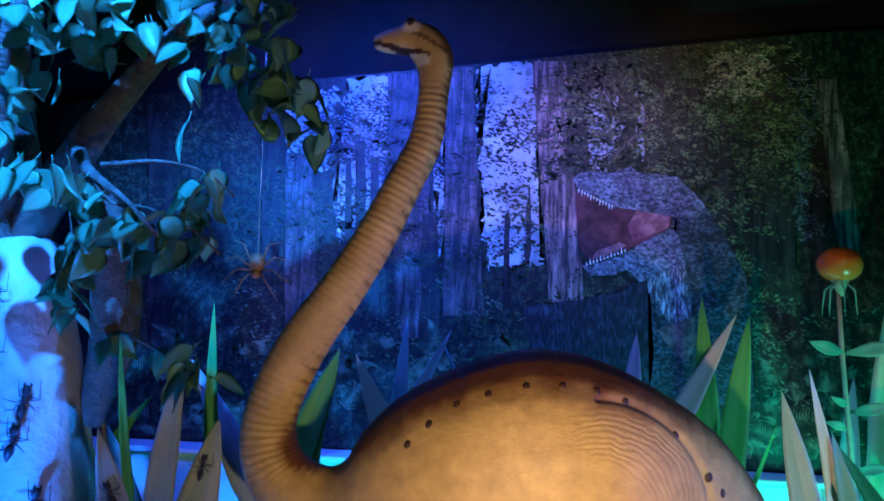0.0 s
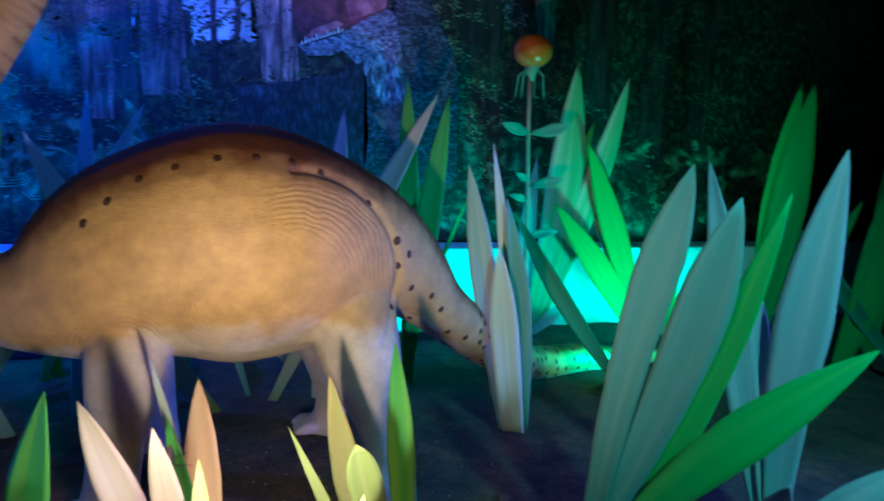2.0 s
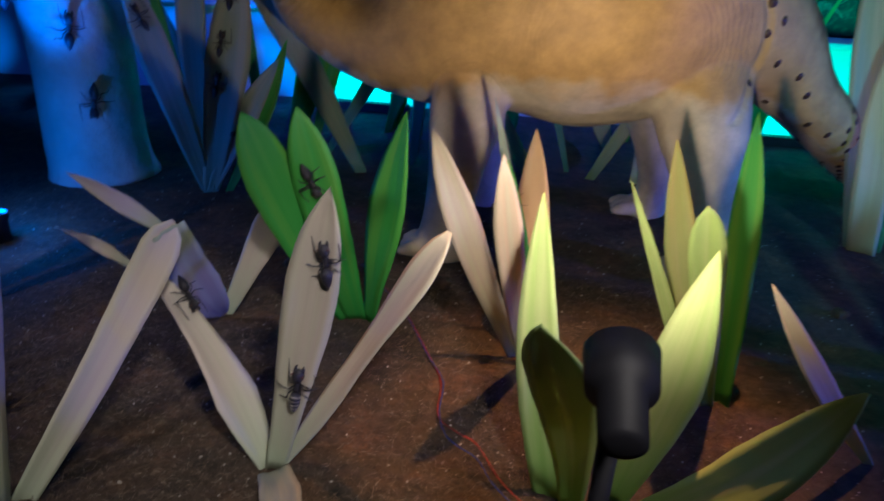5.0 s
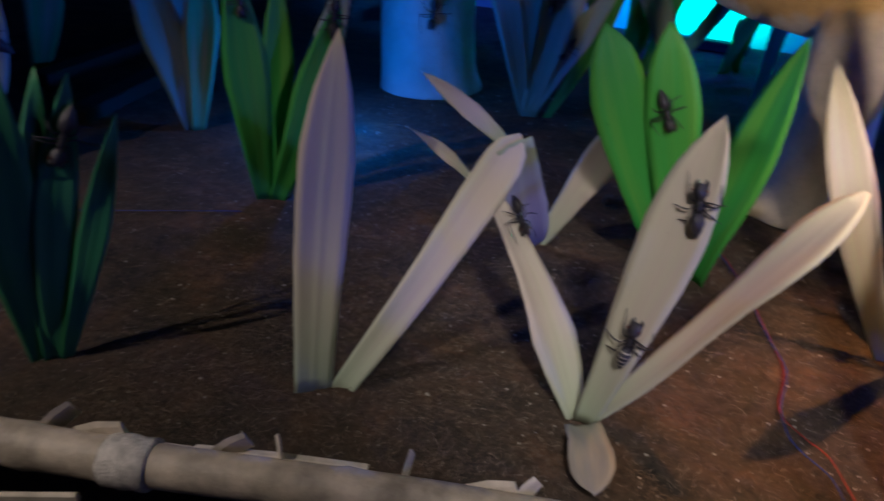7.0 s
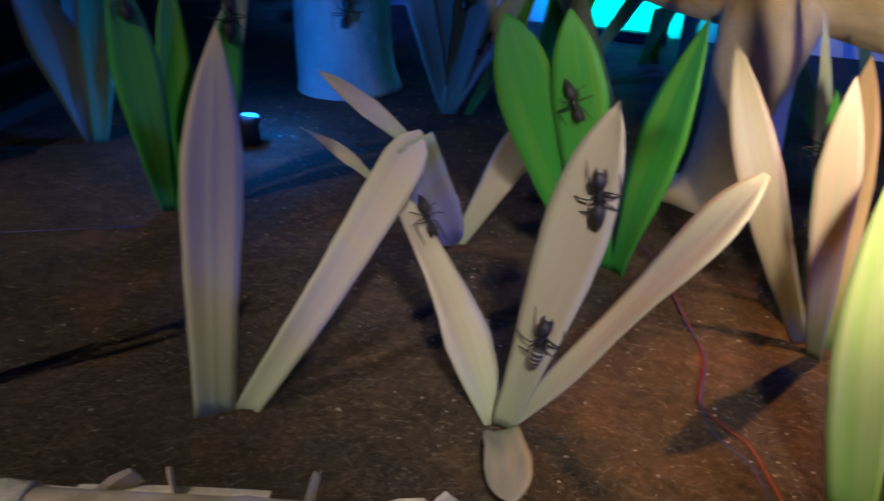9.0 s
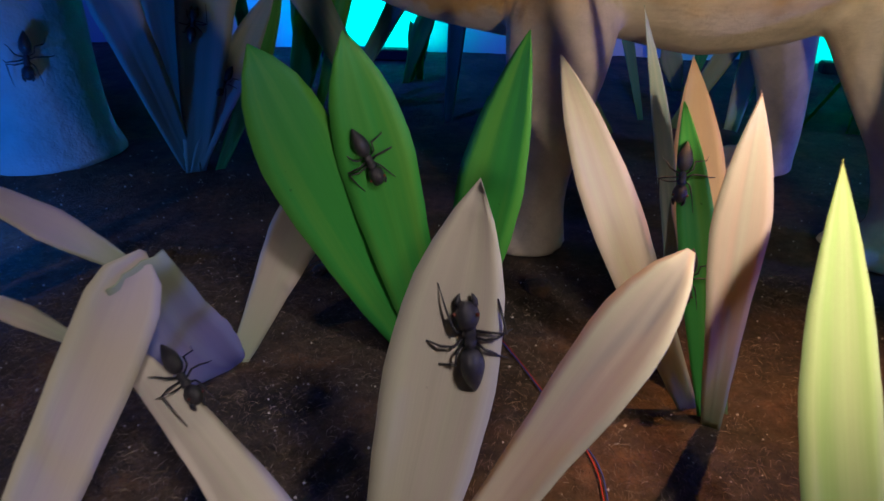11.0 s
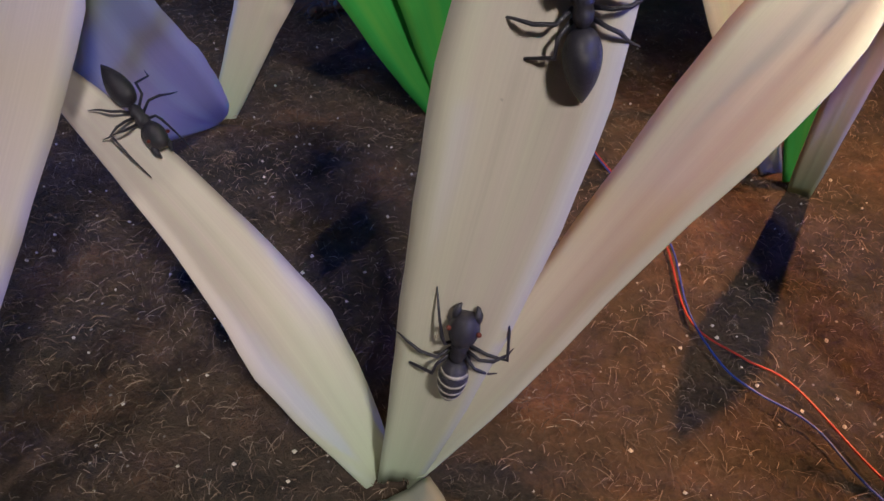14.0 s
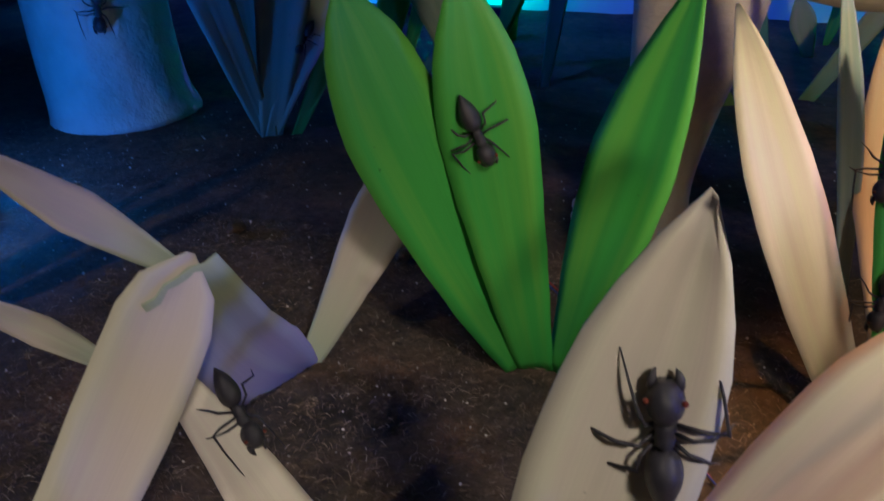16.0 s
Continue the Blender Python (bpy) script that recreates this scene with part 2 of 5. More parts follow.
def smooth_path(points, n):
    """Catmull-Rom through rows of numbers."""
    p = np.array(points, float)
    p = np.vstack([2 * p[0] - p[1], p, 2 * p[-1] - p[-2]])
    out = []
    k = len(p) - 3
    for i in range(n + 1):
        x = k * i / n
        j = min(int(x), k - 1)
        u = x - j
        a, b, c, d = p[j:j + 4]
        out.append(0.5 * ((2 * b) + (c - a) * u + (2 * a - 5 * b + 4 * c - d) * u * u + (3 * b - a - 3 * c + d) * u ** 3))
    return out


def box(bm, lo, hi, bevel=0.0):
    r = bmesh.ops.create_cube(bm, size=1)
    lo, hi = Vector(lo), Vector(hi)
    for v in r["verts"]:
        v.co = Vector([lo[i] + (v.co[i] + 0.5) * (hi[i] - lo[i]) for i in range(3)])
    if bevel:
        bmesh.ops.bevel(bm, geom=list({e for v in r["verts"] for e in v.link_edges}), offset=bevel, segments=2, affect="EDGES")


def ball(bm, centre, r, squash=(1, 1, 1), seg=16, rings=10, mat=0):
    s = bmesh.ops.create_uvsphere(bm, u_segments=seg, v_segments=rings, radius=1)
    for v in s["verts"]:
        v.co = Vector(centre) + Vector([v.co[i] * r * squash[i] for i in range(3)])
    for f in {f for v in s["verts"] for f in v.link_faces}:
        f.material_index = mat


# ---- the hall ----
def wall(name, lo, hi, mat, label):
    bm = bmesh.new()
    box(bm, lo, hi)
    return tagged(part(name, bm, mat, smooth=False), label, "wall", kind="structure")


wall("wall_north", (-6, 5.15, -0.4), (6.5, 5.35, 4.2), BLACK, "black painted wall behind the printed backdrop")
wall("wall_south", (-6, -3.2, -0.4), (6.5, -3.0, 4.2), BLACK, "black painted wall of the dark hall")
wall("wall_west", (-6.2, -3.2, -0.4), (-6, 5.35, 4.2), BLACK, "black painted side wall of the dark hall")
wall("wall_east", (6.5, -3.2, -0.4), (6.7, 5.35, 4.2), BLACK, "black painted side wall of the dark hall")
wall("ceiling", (-6.2, -3.2, 4.2), (6.7, 5.35, 4.4), BLACK, "black ceiling of the dark hall")["category"] = "ceiling"
wall("floor", (-6.2, -3.2, -0.5), (6.7, 5.35, -0.4), FLOOR, "dark carpet floor of the hall")["category"] = "floor"


def edge_y(x):
    """The visitor-side edge of the raised soil bed."""
    return min(1.08, 0.545 + 0.4135 * (x + 1.646)) if x > -2.0 else 0.40


def soil_z(x, y):
    """Height of the uneven soil."""
    p = Vector((x, y, 0))
    return 0.012 * noise.noise(p * 3.0) + 0.006 * noise.noise(p * 11) + 0.004 * noise.noise(p * 31) - 0.008


def soil_bed():
    bm = bmesh.new()
    nx, ny = 240, 130
    xs = [-5.9 + 12.3 * i / nx for i in range(nx + 1)]
    grid = []
    for x in xs:
        y0 = edge_y(x)
        col = []
        for j in range(ny + 1):
            y = y0 + (5.14 - y0) * (j / ny) ** 1.5
            col.append(bm.verts.new((x, y, soil_z(x, y))))
        grid.append(col)
    for i in range(nx):
        for j in range(ny):
            bm.faces.new((grid[i][j], grid[i + 1][j], grid[i + 1][j + 1], grid[i][j + 1]))
    low = [bm.verts.new((c[0].co.x, c[0].co.y, -0.4)) for c in grid]
    for i in range(nx):
        bm.faces.new((low[i], low[i + 1], grid[i + 1][0], grid[i][0]))
    return tagged(part("ground", bm, SOIL), "dark brown crumbly soil bed of the display", "ground", kind="structure")


soil_bed()


def bench():
    b = thing("bench", "low white display bench washed by teal light", "bench", (1.0, 4.73, 0))
    bm = bmesh.new()
    box(bm, (-5.5, 4.70, -0.02), (6.2, 4.76, 0.53), 0.004)
    part("front_panel", bm, BENCH, b, smooth=False)
    bm = bmesh.new()
    box(bm, (-5.5, 4.66, 0.534), (6.2, 4.98, 0.566), 0.006)
    part("top", bm, BENCH, b, smooth=False)


bench()

# ---- printed backdrop ----
def print_mat(name, dark, light, scale, stretch=(1, 1, 1), lo=0.4, hi=0.6):
    m, t, p = material(name)
    f = noise_of(t, scale, 8, stretch, rough=0.7)
    g = noise_of(t, scale * 0.2, 3)
    c = ramp(t, f, [(lo, dark), (hi, light)])
    c = mixed(t, c, ramp(t, g, [(0.35, (0.45, 0.45, 0.45)), (0.65, (1.15, 1.15, 1.15))]), 1.0, "MULTIPLY")
    t.links.new(c, p.inputs["Base Color"])
    p.inputs["Roughness"].default_value = 0.5
    return m


PRINT_FOREST = print_mat("printed_forest", (0.006, 0.010, 0.007), (0.13, 0.17, 0.10), 16, (1.3, 1, 1), 0.48, 0.74)
PRINT_SKY = print_mat("printed_sky", (0.42, 0.44, 0.52), (0.80, 0.80, 0.84), 7, lo=0.36, hi=0.52)
PRINT_BARK = print_mat("printed_bark", (0.05, 0.03, 0.035), (0.62, 0.36, 0.34), 26, (1, 1, 0.09), 0.42, 0.60)
PRINT_MIDBARK = print_mat("printed_mid_bark", (0.03, 0.02, 0.022), (0.30, 0.19, 0.18), 26, (1, 1, 0.09), 0.42, 0.62)
PRINT_DARKBARK = print_mat("printed_dark_bark", (0.006, 0.005, 0.006), (0.05, 0.036, 0.034), 26, (1, 1, 0.09))
PRINT_LEAVES = print_mat("printed_foliage", (0.006, 0.012, 0.007), (0.10, 0.13, 0.06), 9)
PRINT_OLIVE = print_mat("printed_olive_foliage", (0.04, 0.06, 0.02), (0.34, 0.36, 0.16), 9)
PRINT_SUNLIT = print_mat("printed_sunlit_foliage", (0.30, 0.24, 0.16), (0.75, 0.62, 0.48), 9)
PRINT_FERN = print_mat("printed_fern", (0.02, 0.06, 0.03), (0.26, 0.36, 0.22), 12)
PRINT_HIDE = print_mat("printed_hide", (0.03, 0.035, 0.055), (0.55, 0.57, 0.68), 40, (1, 1, 1.6), 0.42, 0.72)
PRINT_NECK = print_mat("printed_neck", (0.012, 0.014, 0.022), (0.24, 0.25, 0.32), 34, (1, 1, 1.6), 0.46, 0.74)
PRINT_SCALES = print_mat("printed_scales", (0.05, 0.045, 0.06), (0.75, 0.72, 0.80), 30, (2.2, 1, 0.5), 0.46, 0.64)
PRINT_ELBOW = print_mat("printed_elbow", (0.10, 0.05, 0.05), (0.36, 0.20, 0.18), 16)
PRINT_DARKHIDE = print_mat("printed_dark_hide", (0.008, 0.010, 0.016), (0.10, 0.11, 0.15), 24, (2.2, 1, 0.6), 0.46, 0.72)
PRINT_MOUTH = print_mat("printed_mouth", (0.05, 0.008, 0.012), (0.20, 0.05, 0.06), 9)
PRINT_GUMS = print_mat("printed_palate", (0.30, 0.07, 0.09), (0.62, 0.22, 0.24), 12)
PRINT_TEETH = plain("printed_teeth", (0.85, 0.80, 0.70), 0.5, bump=0)

PY = 5.0


def sheet(bm, outline, depth):
    """A flat printed shape on the backdrop, from its outline in x and z."""
    f = bm.faces.new([bm.verts.new((x, PY - depth, z)) for x, z in outline])
    bmesh.ops.triangulate(bm, faces=[f])


def top_of(x):
    """Height of the sheet's sloping upper edge."""
    return 3.334 + 0.1104 * x


def backdrop():
    b = thing("poster", "large printed forest backdrop with a roaring dinosaur", "poster", (0.5, PY, 0.57))
    rnd = random.Random(4)
    bm = bmesh.new()
    sheet(bm, [(-5.5, 0.572), (5.8, 0.572), (5.8, 3.75), (2.4, top_of(2.4)), (-5.5, top_of(-5.5))], 0)
    part("printed_sheet", bm, PRINT_FOREST, b, "dark printed forest sheet", False)
    # pale sky between the trees
    for s in ([(-0, 3.31), (0.43, 3.37), (0.46, 2.76), (0.51, 2), (0.5, 1.88), (0.11, 1.84), (0.04, 2.55)],
              [(-0.28, 2.66), (-0.21, 2.75), (-0.16, 1.85), (-0.22, 1.85)],
              [(0.77, 3.12), (1.05, 3.19), (1.05, 2.86), (0.93, 2.57), (0.8, 2.52), (0.75, 2.77)],
              [(1.1, 3.15), (1.22, 3.19), (1.22, 2.62), (1.13, 2.7)],
              [(-0.93, 3.2), (-0.63, 3.25), (-0.6, 2.53), (-0.74, 2.04), (-0.94, 1.99), (-1.02, 2.69)],
              [(-0.08, 2.79), (-0.05, 2.79), (0.01, 1.82), (-0.02, 1.82)],
              [(-1.42, 3.02), (-1.01, 3.16), (-1.01, 2.52), (-1.34, 2.52)]):
        bm = bmesh.new()
        edge = []
        for (x0, z0), (x1, z1) in zip(s, s[1:] + s[:1]):
            for k in range(16):
                f = k / 16
                x = x0 + (x1 - x0) * f + rnd.uniform(-0.03, 0.03)
                edge.append((x, min(z0 + (z1 - z0) * f + rnd.uniform(-0.03, 0.03), top_of(x) - 0.01)))
        sheet(bm, edge, 0.002)
        part("printed_sky", bm, PRINT_SKY, b, "pale printed sky between the trees", False)
    # trunks: x, z and half-width at the top, then at the foot; how light the bark is
    for k, (x1, z1, w1, x0, z0, w0, lit) in enumerate(((0.52, 3.36, 0.12, 0.68, 1.53, 0.12, 2), (0.71, 3.1, 0.07, 0.77, 2.48, 0.05, 0), (-0.52, 3.25, 0.13, -0.35, 1.34, 0.14, 1), (-0.17, 3.3, 0.05, -0.08, 1.5, 0.09, 1),
            (-0.07, 3.31, 0.04, 0.03, 1.51, 0.08, 1), (1.1, 3.13, 0.02, 1.12, 2.57, 0.03, 0), (1.24, 3.19, 0.05, 1.25, 2.56, 0.05, 0), (2.08, 3.41, 0.15, 2.04, 1.43, 0.16, 0),
            (2.37, 2.92, 0.04, 2.37, 1.67, 0.05, 0), (2.44, 3.25, 0.07, 2.58, 1.91, 0.08, 1), (-1.27, 2.64, 0.1, -1.16, 1.3, 0.12, 1), (-1.5, 2.85, 0.07, -1.38, 1.3, 0.06, 0),
            (-0.82, 2.74, 0.03, -0.74, 1.32, 0.04, 0), (-0.71, 2.61, 0.03, -0.63, 1.33, 0.03, 0), (-0.9, 2.61, 0.02, -0.83, 1.32, 0.03, 0), (-2.34, 2.92, 0.1, -2.17, 1.1, 0.09, 0),
            (-0.3, 2.21, 0.05, -0.25, 1.34, 0.08, 0), (1.54, 3.2, 0.04, 1.59, 2.46, 0.04, 0), (1.77, 2.99, 0.06, 1.75, 2.11, 0.07, 0), (0.25, 2.23, 0.02, 0.26, 1.59, 0.02, 0),
            (0.4, 2.43, 0.01, 0.4, 1.87, 0.02, 0), (3.03, 3.34, 0.11, 3, 1.33, 0.12, 0), (3.55, 3.43, 0.11, 3.48, 1.13, 0.14, 0), (4.06, 3.35, 0.07, 3.89, 1.15, 0.09, 0),
            (-3.04, 3.13, 0.13, -2.81, 0.84, 0.14, 0), (-3.89, 3.12, 0.13, -3.61, 0.8, 0.15, 0))):
        bm = bmesh.new()
        n = 14
        left, right = [], []
        for i in range(n + 1):
            f = i / n
            x, w, z = x0 + (x1 - x0) * f, w0 + (w1 - w0) * f, z0 + (z1 - z0) * f
            z = min(z, top_of(x) - 0.012)
            left.append((x - w + rnd.uniform(-0.007, 0.007), z))
            right.append((x + w + rnd.uniform(-0.007, 0.007), z))
        sheet(bm, left[::-1] + right, 0.004 + 0.00006 * k)
        part("printed_trunk", bm, (PRINT_DARKBARK, PRINT_MIDBARK, PRINT_BARK)[lit], b, "", False)

    # layered sprays of small printed leaves
    def sprays(count, x0, x1, z0, z1, mat, depth, spread=0.13):
        bm = bmesh.new()
        for _ in range(count):
            cx, cz, tilt = rnd.uniform(x0, x1), rnd.uniform(z0, z1), rnd.gauss(0, 0.25)
            for _ in range(26):
                d = rnd.gauss(0, spread)
                x, z = cx + d, cz + d * tilt - 0.25 * d * d / spread + rnd.gauss(0, 0.02)
                a, q = rnd.uniform(-0.8, 0.8), rnd.uniform(0.006, 0.021)
                c, e = math.cos(a) * q, math.sin(a) * q
                top = top_of(x) - 0.012
                bm.faces.new([bm.verts.new((x + u * c - v * e * 0.4, PY - depth, max(min(z + u * e + v * c * 0.4, top), 0.58))) for u, v in ((-1, 0), (0, -1), (1, 0), (0, 1))])
        part("printed_foliage", bm, mat, b, "printed leaf sprays", False)["kind"] = "stuff"
    sprays(420, -3.2, 4.2, 0.6, 3.3, PRINT_LEAVES, 0.0065)
    sprays(200, -1.9, 0.1, 1.7, 3.2, PRINT_LEAVES, 0.0068)
    sprays(130, -1.15, -0.35, 1.9, 3.1, PRINT_LEAVES, 0.0070, 0.07)
    sprays(46, 0.05, 0.42, 1.7, 3.2, PRINT_LEAVES, 0.0068, 0.08)
    sprays(150, 0.5, 1.3, 2.5, 3.35, PRINT_LEAVES, 0.0071, 0.10)
    sprays(170, 0.75, 2.3, 2.45, 3.5, PRINT_OLIVE, 0.0074, 0.09)
    sprays(60, 1.3, 2.0, 1.5, 2.5, PRINT_OLIVE, 0.0074, 0.08)
    sprays(36, 2.22, 2.36, 2.1, 3.3, PRINT_HIDE, 0.0060, 0.025)
    sprays(26, 1.72, 2.0, 3.15, 3.45, PRINT_SUNLIT, 0.0077, 0.05)
    sprays(120, -1.6, 3.4, 0.9, 1.7, PRINT_FERN, 0.0077, 0.10)
    # bare pale branches
    for pts in ([(0.95, 2.62), (1.06, 2.74), (1.22, 2.92), (1.32, 3.10), (1.33, 3.35)], [(0.02, 2.32), (0.2, 2.26), (0.45, 2.18)], [(0.15, 1.9), (0.3, 2.0), (0.45, 2.12)]):
        bm = bmesh.new()
        line = smooth_path(pts, 14)
        sheet(bm, [(p[0] - 0.006, p[1]) for p in line] + [(p[0] + 0.006, p[1] - 0.004) for p in line[::-1]], 0.0082)
        part("printed_branch", bm, PRINT_MIDBARK, b, "thin bare printed branch", False)
    # ferns low down
    bm = bmesh.new()
    for _ in range(260):
        cx, cz = rnd.uniform(-3.0, 4.8), rnd.uniform(0.6, 1.30)
        a, n = rnd.uniform(0.2, 2.9), 16
        length = rnd.uniform(0.16, 0.36)
        for i in range(n):
            f = i / n
            x, z = cx + math.cos(a) * length * f, cz + math.sin(a) * length * f - 0.12 * f * f
            for s in (-1, 1):
                b1 = a + s * 1.15
                q = length * 0.28 * (1 - f)
                tip = (x + math.cos(b1) * q, z + math.sin(b1) * q)
                o = (math.cos(a) * 0.007, math.sin(a) * 0.007)
                if min(tip[1], z) < 0.58:
                    continue
                bm.faces.new([bm.verts.new((px, PY - 0.0086, pz)) for px, pz in ((x - o[0], z - o[1]), (x + o[0], z + o[1]), tip)])
    part("printed_fern", bm, PRINT_FERN, b, "printed fern fronds", False)["kind"] = "stuff"

    # the printed dinosaur as plain shapes
    def shape(name, outline, depth, mat, rough=0.0):
        bm = bmesh.new()
        edge = []
        for (x0, z0), (x1, z1) in zip(outline, outline[1:] + outline[:1]):
            n = 6 if rough else 1
            for k in range(n):
                edge.append((x0 + (x1 - x0) * k / n + rnd.uniform(-rough, rough), z0 + (z1 - z0) * k / n + rnd.uniform(-rough, rough)))
        sheet(bm, edge, depth)
        part(name, bm, mat, b, "", False)
    shape("printed_body", [(0.39, 1.58), (0.66, 1.63), (1.03, 1.7), (1.26, 1.86), (1.32, 1.4), (1.34, 0.96), (0.48, 0.92)], 0.0100, PRINT_DARKHIDE, 0.006)
    shape("printed_neck", [(1.52, 2.43), (1.66, 2.25), (1.77, 2.07), (1.86, 1.88), (1.9, 1.69), (1.91, 1.35), (1.92, 0.99), (1.23, 0.95), (1.26, 1.4), (1.22, 1.86), (1.41, 2.1), (1.38, 2.26)], 0.0106, PRINT_NECK, 0.006)
    shape("printed_throat", [(1.2, 1.9), (1.47, 1.92), (1.52, 1.64), (1.47, 1.41), (1.39, 1.46), (1.3, 1.61), (1.23, 1.71)], 0.0112, PRINT_SCALES, 0.006)
    shape("printed_elbow", [(1.28, 1.46), (1.53, 1.56), (1.54, 1.38), (1.48, 1.26), (1.37, 1.34)], 0.0118, PRINT_ELBOW, 0.004)
    shape("printed_mouth", [(0.72, 2.41), (0.97, 2.31), (1.13, 2.29), (1.38, 2.25), (1.37, 2.15), (1.19, 2.06), (1.06, 1.98), (0.84, 1.9), (0.76, 2), (0.73, 2.24)], 0.0118, PRINT_MOUTH)
    shape("printed_palate", [(1.15, 2.28), (1.37, 2.24), (1.36, 2.16), (1.22, 2.1), (1.12, 2.06), (1.08, 2.17)], 0.0122, PRINT_GUMS)
    shape("printed_tongue", [(0.84, 1.93), (0.87, 1.98), (1.03, 2.05), (1.08, 2.03), (0.95, 1.96)], 0.0126, PRINT_GUMS)
    shape("printed_jaw", [(0.78, 1.88), (0.83, 1.81), (0.98, 1.82), (1.08, 1.86), (1.17, 1.78), (1.26, 1.82), (1.47, 1.91), (1.43, 2.11), (1.38, 2.16), (1.19, 2.06), (1.06, 1.97), (0.92, 1.91)], 0.0124, PRINT_HIDE, 0.003)
    shape("printed_head", [(0.7, 2.49), (0.76, 2.54), (0.87, 2.55), (0.99, 2.54), (1.05, 2.57), (1.1, 2.59), (1.15, 2.55), (1.28, 2.54), (1.42, 2.52), (1.52, 2.43), (1.61, 2.32), (1.55, 2.23), (1.4, 2.24), (1.26, 2.26), (1.13, 2.28), (0.97, 2.3), (0.88, 2.37), (0.76, 2.4)], 0.0128, PRINT_HIDE, 0.003)
    for k in range(12):
        f = k / 11
        x, z, h = 0.740 + 0.230 * f, 2.420 + -0.110 * f, 0.030 + 0.018 * (k % 3 == 1)
        shape("printed_tooth", [(x, z), (x + 0.014, z - 0.004), (x + 0.004, z - h)], 0.0135, PRINT_TEETH)
        x, z = 0.800 + 0.260 * f, 1.880 + 0.100 * f
        shape("printed_tooth", [(x, z), (x + 0.014, z + 0.004), (x + 0.005, z + h)], 0.0135, PRINT_TEETH)
    shape("printed_nostril", [(0.800, 2.520), (0.840, 2.530), (0.820, 2.505)], 0.0135, PRINT_DARKHIDE)


backdrop()


# ---- foam-leaf plants ----
LEAVES = []


def plant(label, place, eye):
    ob = thing("leaf_plant", label, "plant", (*place, 0), "foam leaf plants")
    return ob, Vector(eye)


def blade(owner, colour, foot_at, tip_at, width, bow=0.02, widest=0.55, foot=0.35, face=None, lean=None, point=1.9):
    ob, eye = owner
    a, b = Vector(foot_at), Vector(tip_at)
    axis = (b - a)
    length = axis.length
    axis.normalize()
    n = Vector(face) if face else eye - (a + b) / 2
    n = (n - axis * n.dot(axis)).normalized()
    s = n.cross(axis)
    rnd = random.Random(len(LEAVES) * 7 + 3)
    crease, wav = rnd.uniform(0.10, 0.22), rnd.uniform(0.01, 0.03)
    ph = rnd.uniform(0, 6)
    sway = rnd.uniform(-0.03, 0.03) * length if lean is None else lean

    def at(u, v, lift=0.0):
        k = min(u / widest, 1)
        f = foot + (1 - foot) * (0.65 * k + 0.35 * math.sin(k * math.pi / 2))
        if u > widest:
            q = (u - widest) / (1 - widest)
            f = max(1 - q ** point, 0) ** 0.95
        w = width / 2 * f * (1 + wav * math.sin(13 * u + ph + v) + 0.012 * math.sin(41 * u + 2 * ph))
        rib = abs(v)
        z = bow * 4 * u * (1 - u) * 0.6 + crease * width * (rib - 0.35) * f * 0.6 + 0.022 * width * f * math.cos(rib * 9.4) + 0.006 * math.sin(9 * u + ph) * v
        return a + axis * (u * length) + s * (v * w + sway * math.sin(u * math.pi)) + n * (z + lift)

    bm = bmesh.new()
    uvl = bm.loops.layers.uv.new("uv")
    nl, cols = 20, (-1, -0.66, -0.33, -0.1, 0, 0.1, 0.33, 0.66, 1)
    half = 0.0011
    uvs = {}
    sides = []
    for lift in (half, -half):
        rows = []
        for i in range(nl + 1):
            u = i / nl
            u = u if i < nl else 0.997
            row = []
            for v in cols:
                k = bm.verts.new(at(u, v, lift))
                uvs[k] = (v * 0.5 + 0.5, u)
                row.append(k)
            rows.append(row)
        sides.append(rows)
    top, low = sides
    m = len(cols) - 1
    for i in range(nl):
        for j in range(m):
            bm.faces.new((top[i][j], top[i][j + 1], top[i + 1][j + 1], top[i + 1][j]))
            bm.faces.new((low[i][j + 1], low[i][j], low[i + 1][j], low[i + 1][j + 1]))
        bm.faces.new((top[i][m], low[i][m], low[i + 1][m], top[i + 1][m]))
        bm.faces.new((low[i][0], top[i][0], top[i + 1][0], low[i + 1][0]))
    for j in range(m):
        bm.faces.new((top[nl][j], top[nl][j + 1], low[nl][j + 1], low[nl][j]))
        bm.faces.new((top[0][j + 1], top[0][j], low[0][j], low[0][j + 1]))
    for f in bm.faces:
        for lp in f.loops:
            lp[uvl].uv = uvs[lp.vert]
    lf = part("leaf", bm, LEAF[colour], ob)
    LEAVES.append((at, axis, n, s))
    return LEAVES[-1]


plant_0 = plant("pale tan foam-leaf plant with ants on its broad blades", (-0.250, 1.370), (-0.160, 1.070, 0.720))
blade(plant_0, "tan", (-0.250, 1.370, -0.015), (-0.136, 1.434, 0.613), 0.106, bow=0.012, widest=0.64, foot=0.36, lean=-0.006, point=2.6)
blade(plant_0, "tan", (-0.262, 1.370, -0.015), (-0.620, 1.575, 0.360), 0.098, bow=0.02, widest=0.30, foot=0.35, face=(0.42, -0.30, 0.62), point=1.3, lean=-0.020)
blade(plant_0, "tan", (-0.244, 1.370, -0.015), (0.076, 1.539, 0.503), 0.096, bow=-0.02, widest=0.72, foot=0.22, face=(-0.36, -0.30, 0.62), point=3.0, lean=0.009)
blade(plant_0, "grey", (-0.246, 1.352, 0.002), (-0.165, 1.190, 0.020), 0.080, bow=0.02, widest=0.5, foot=0.8, face=(0.1, -0.3, 0.9), point=4.0)
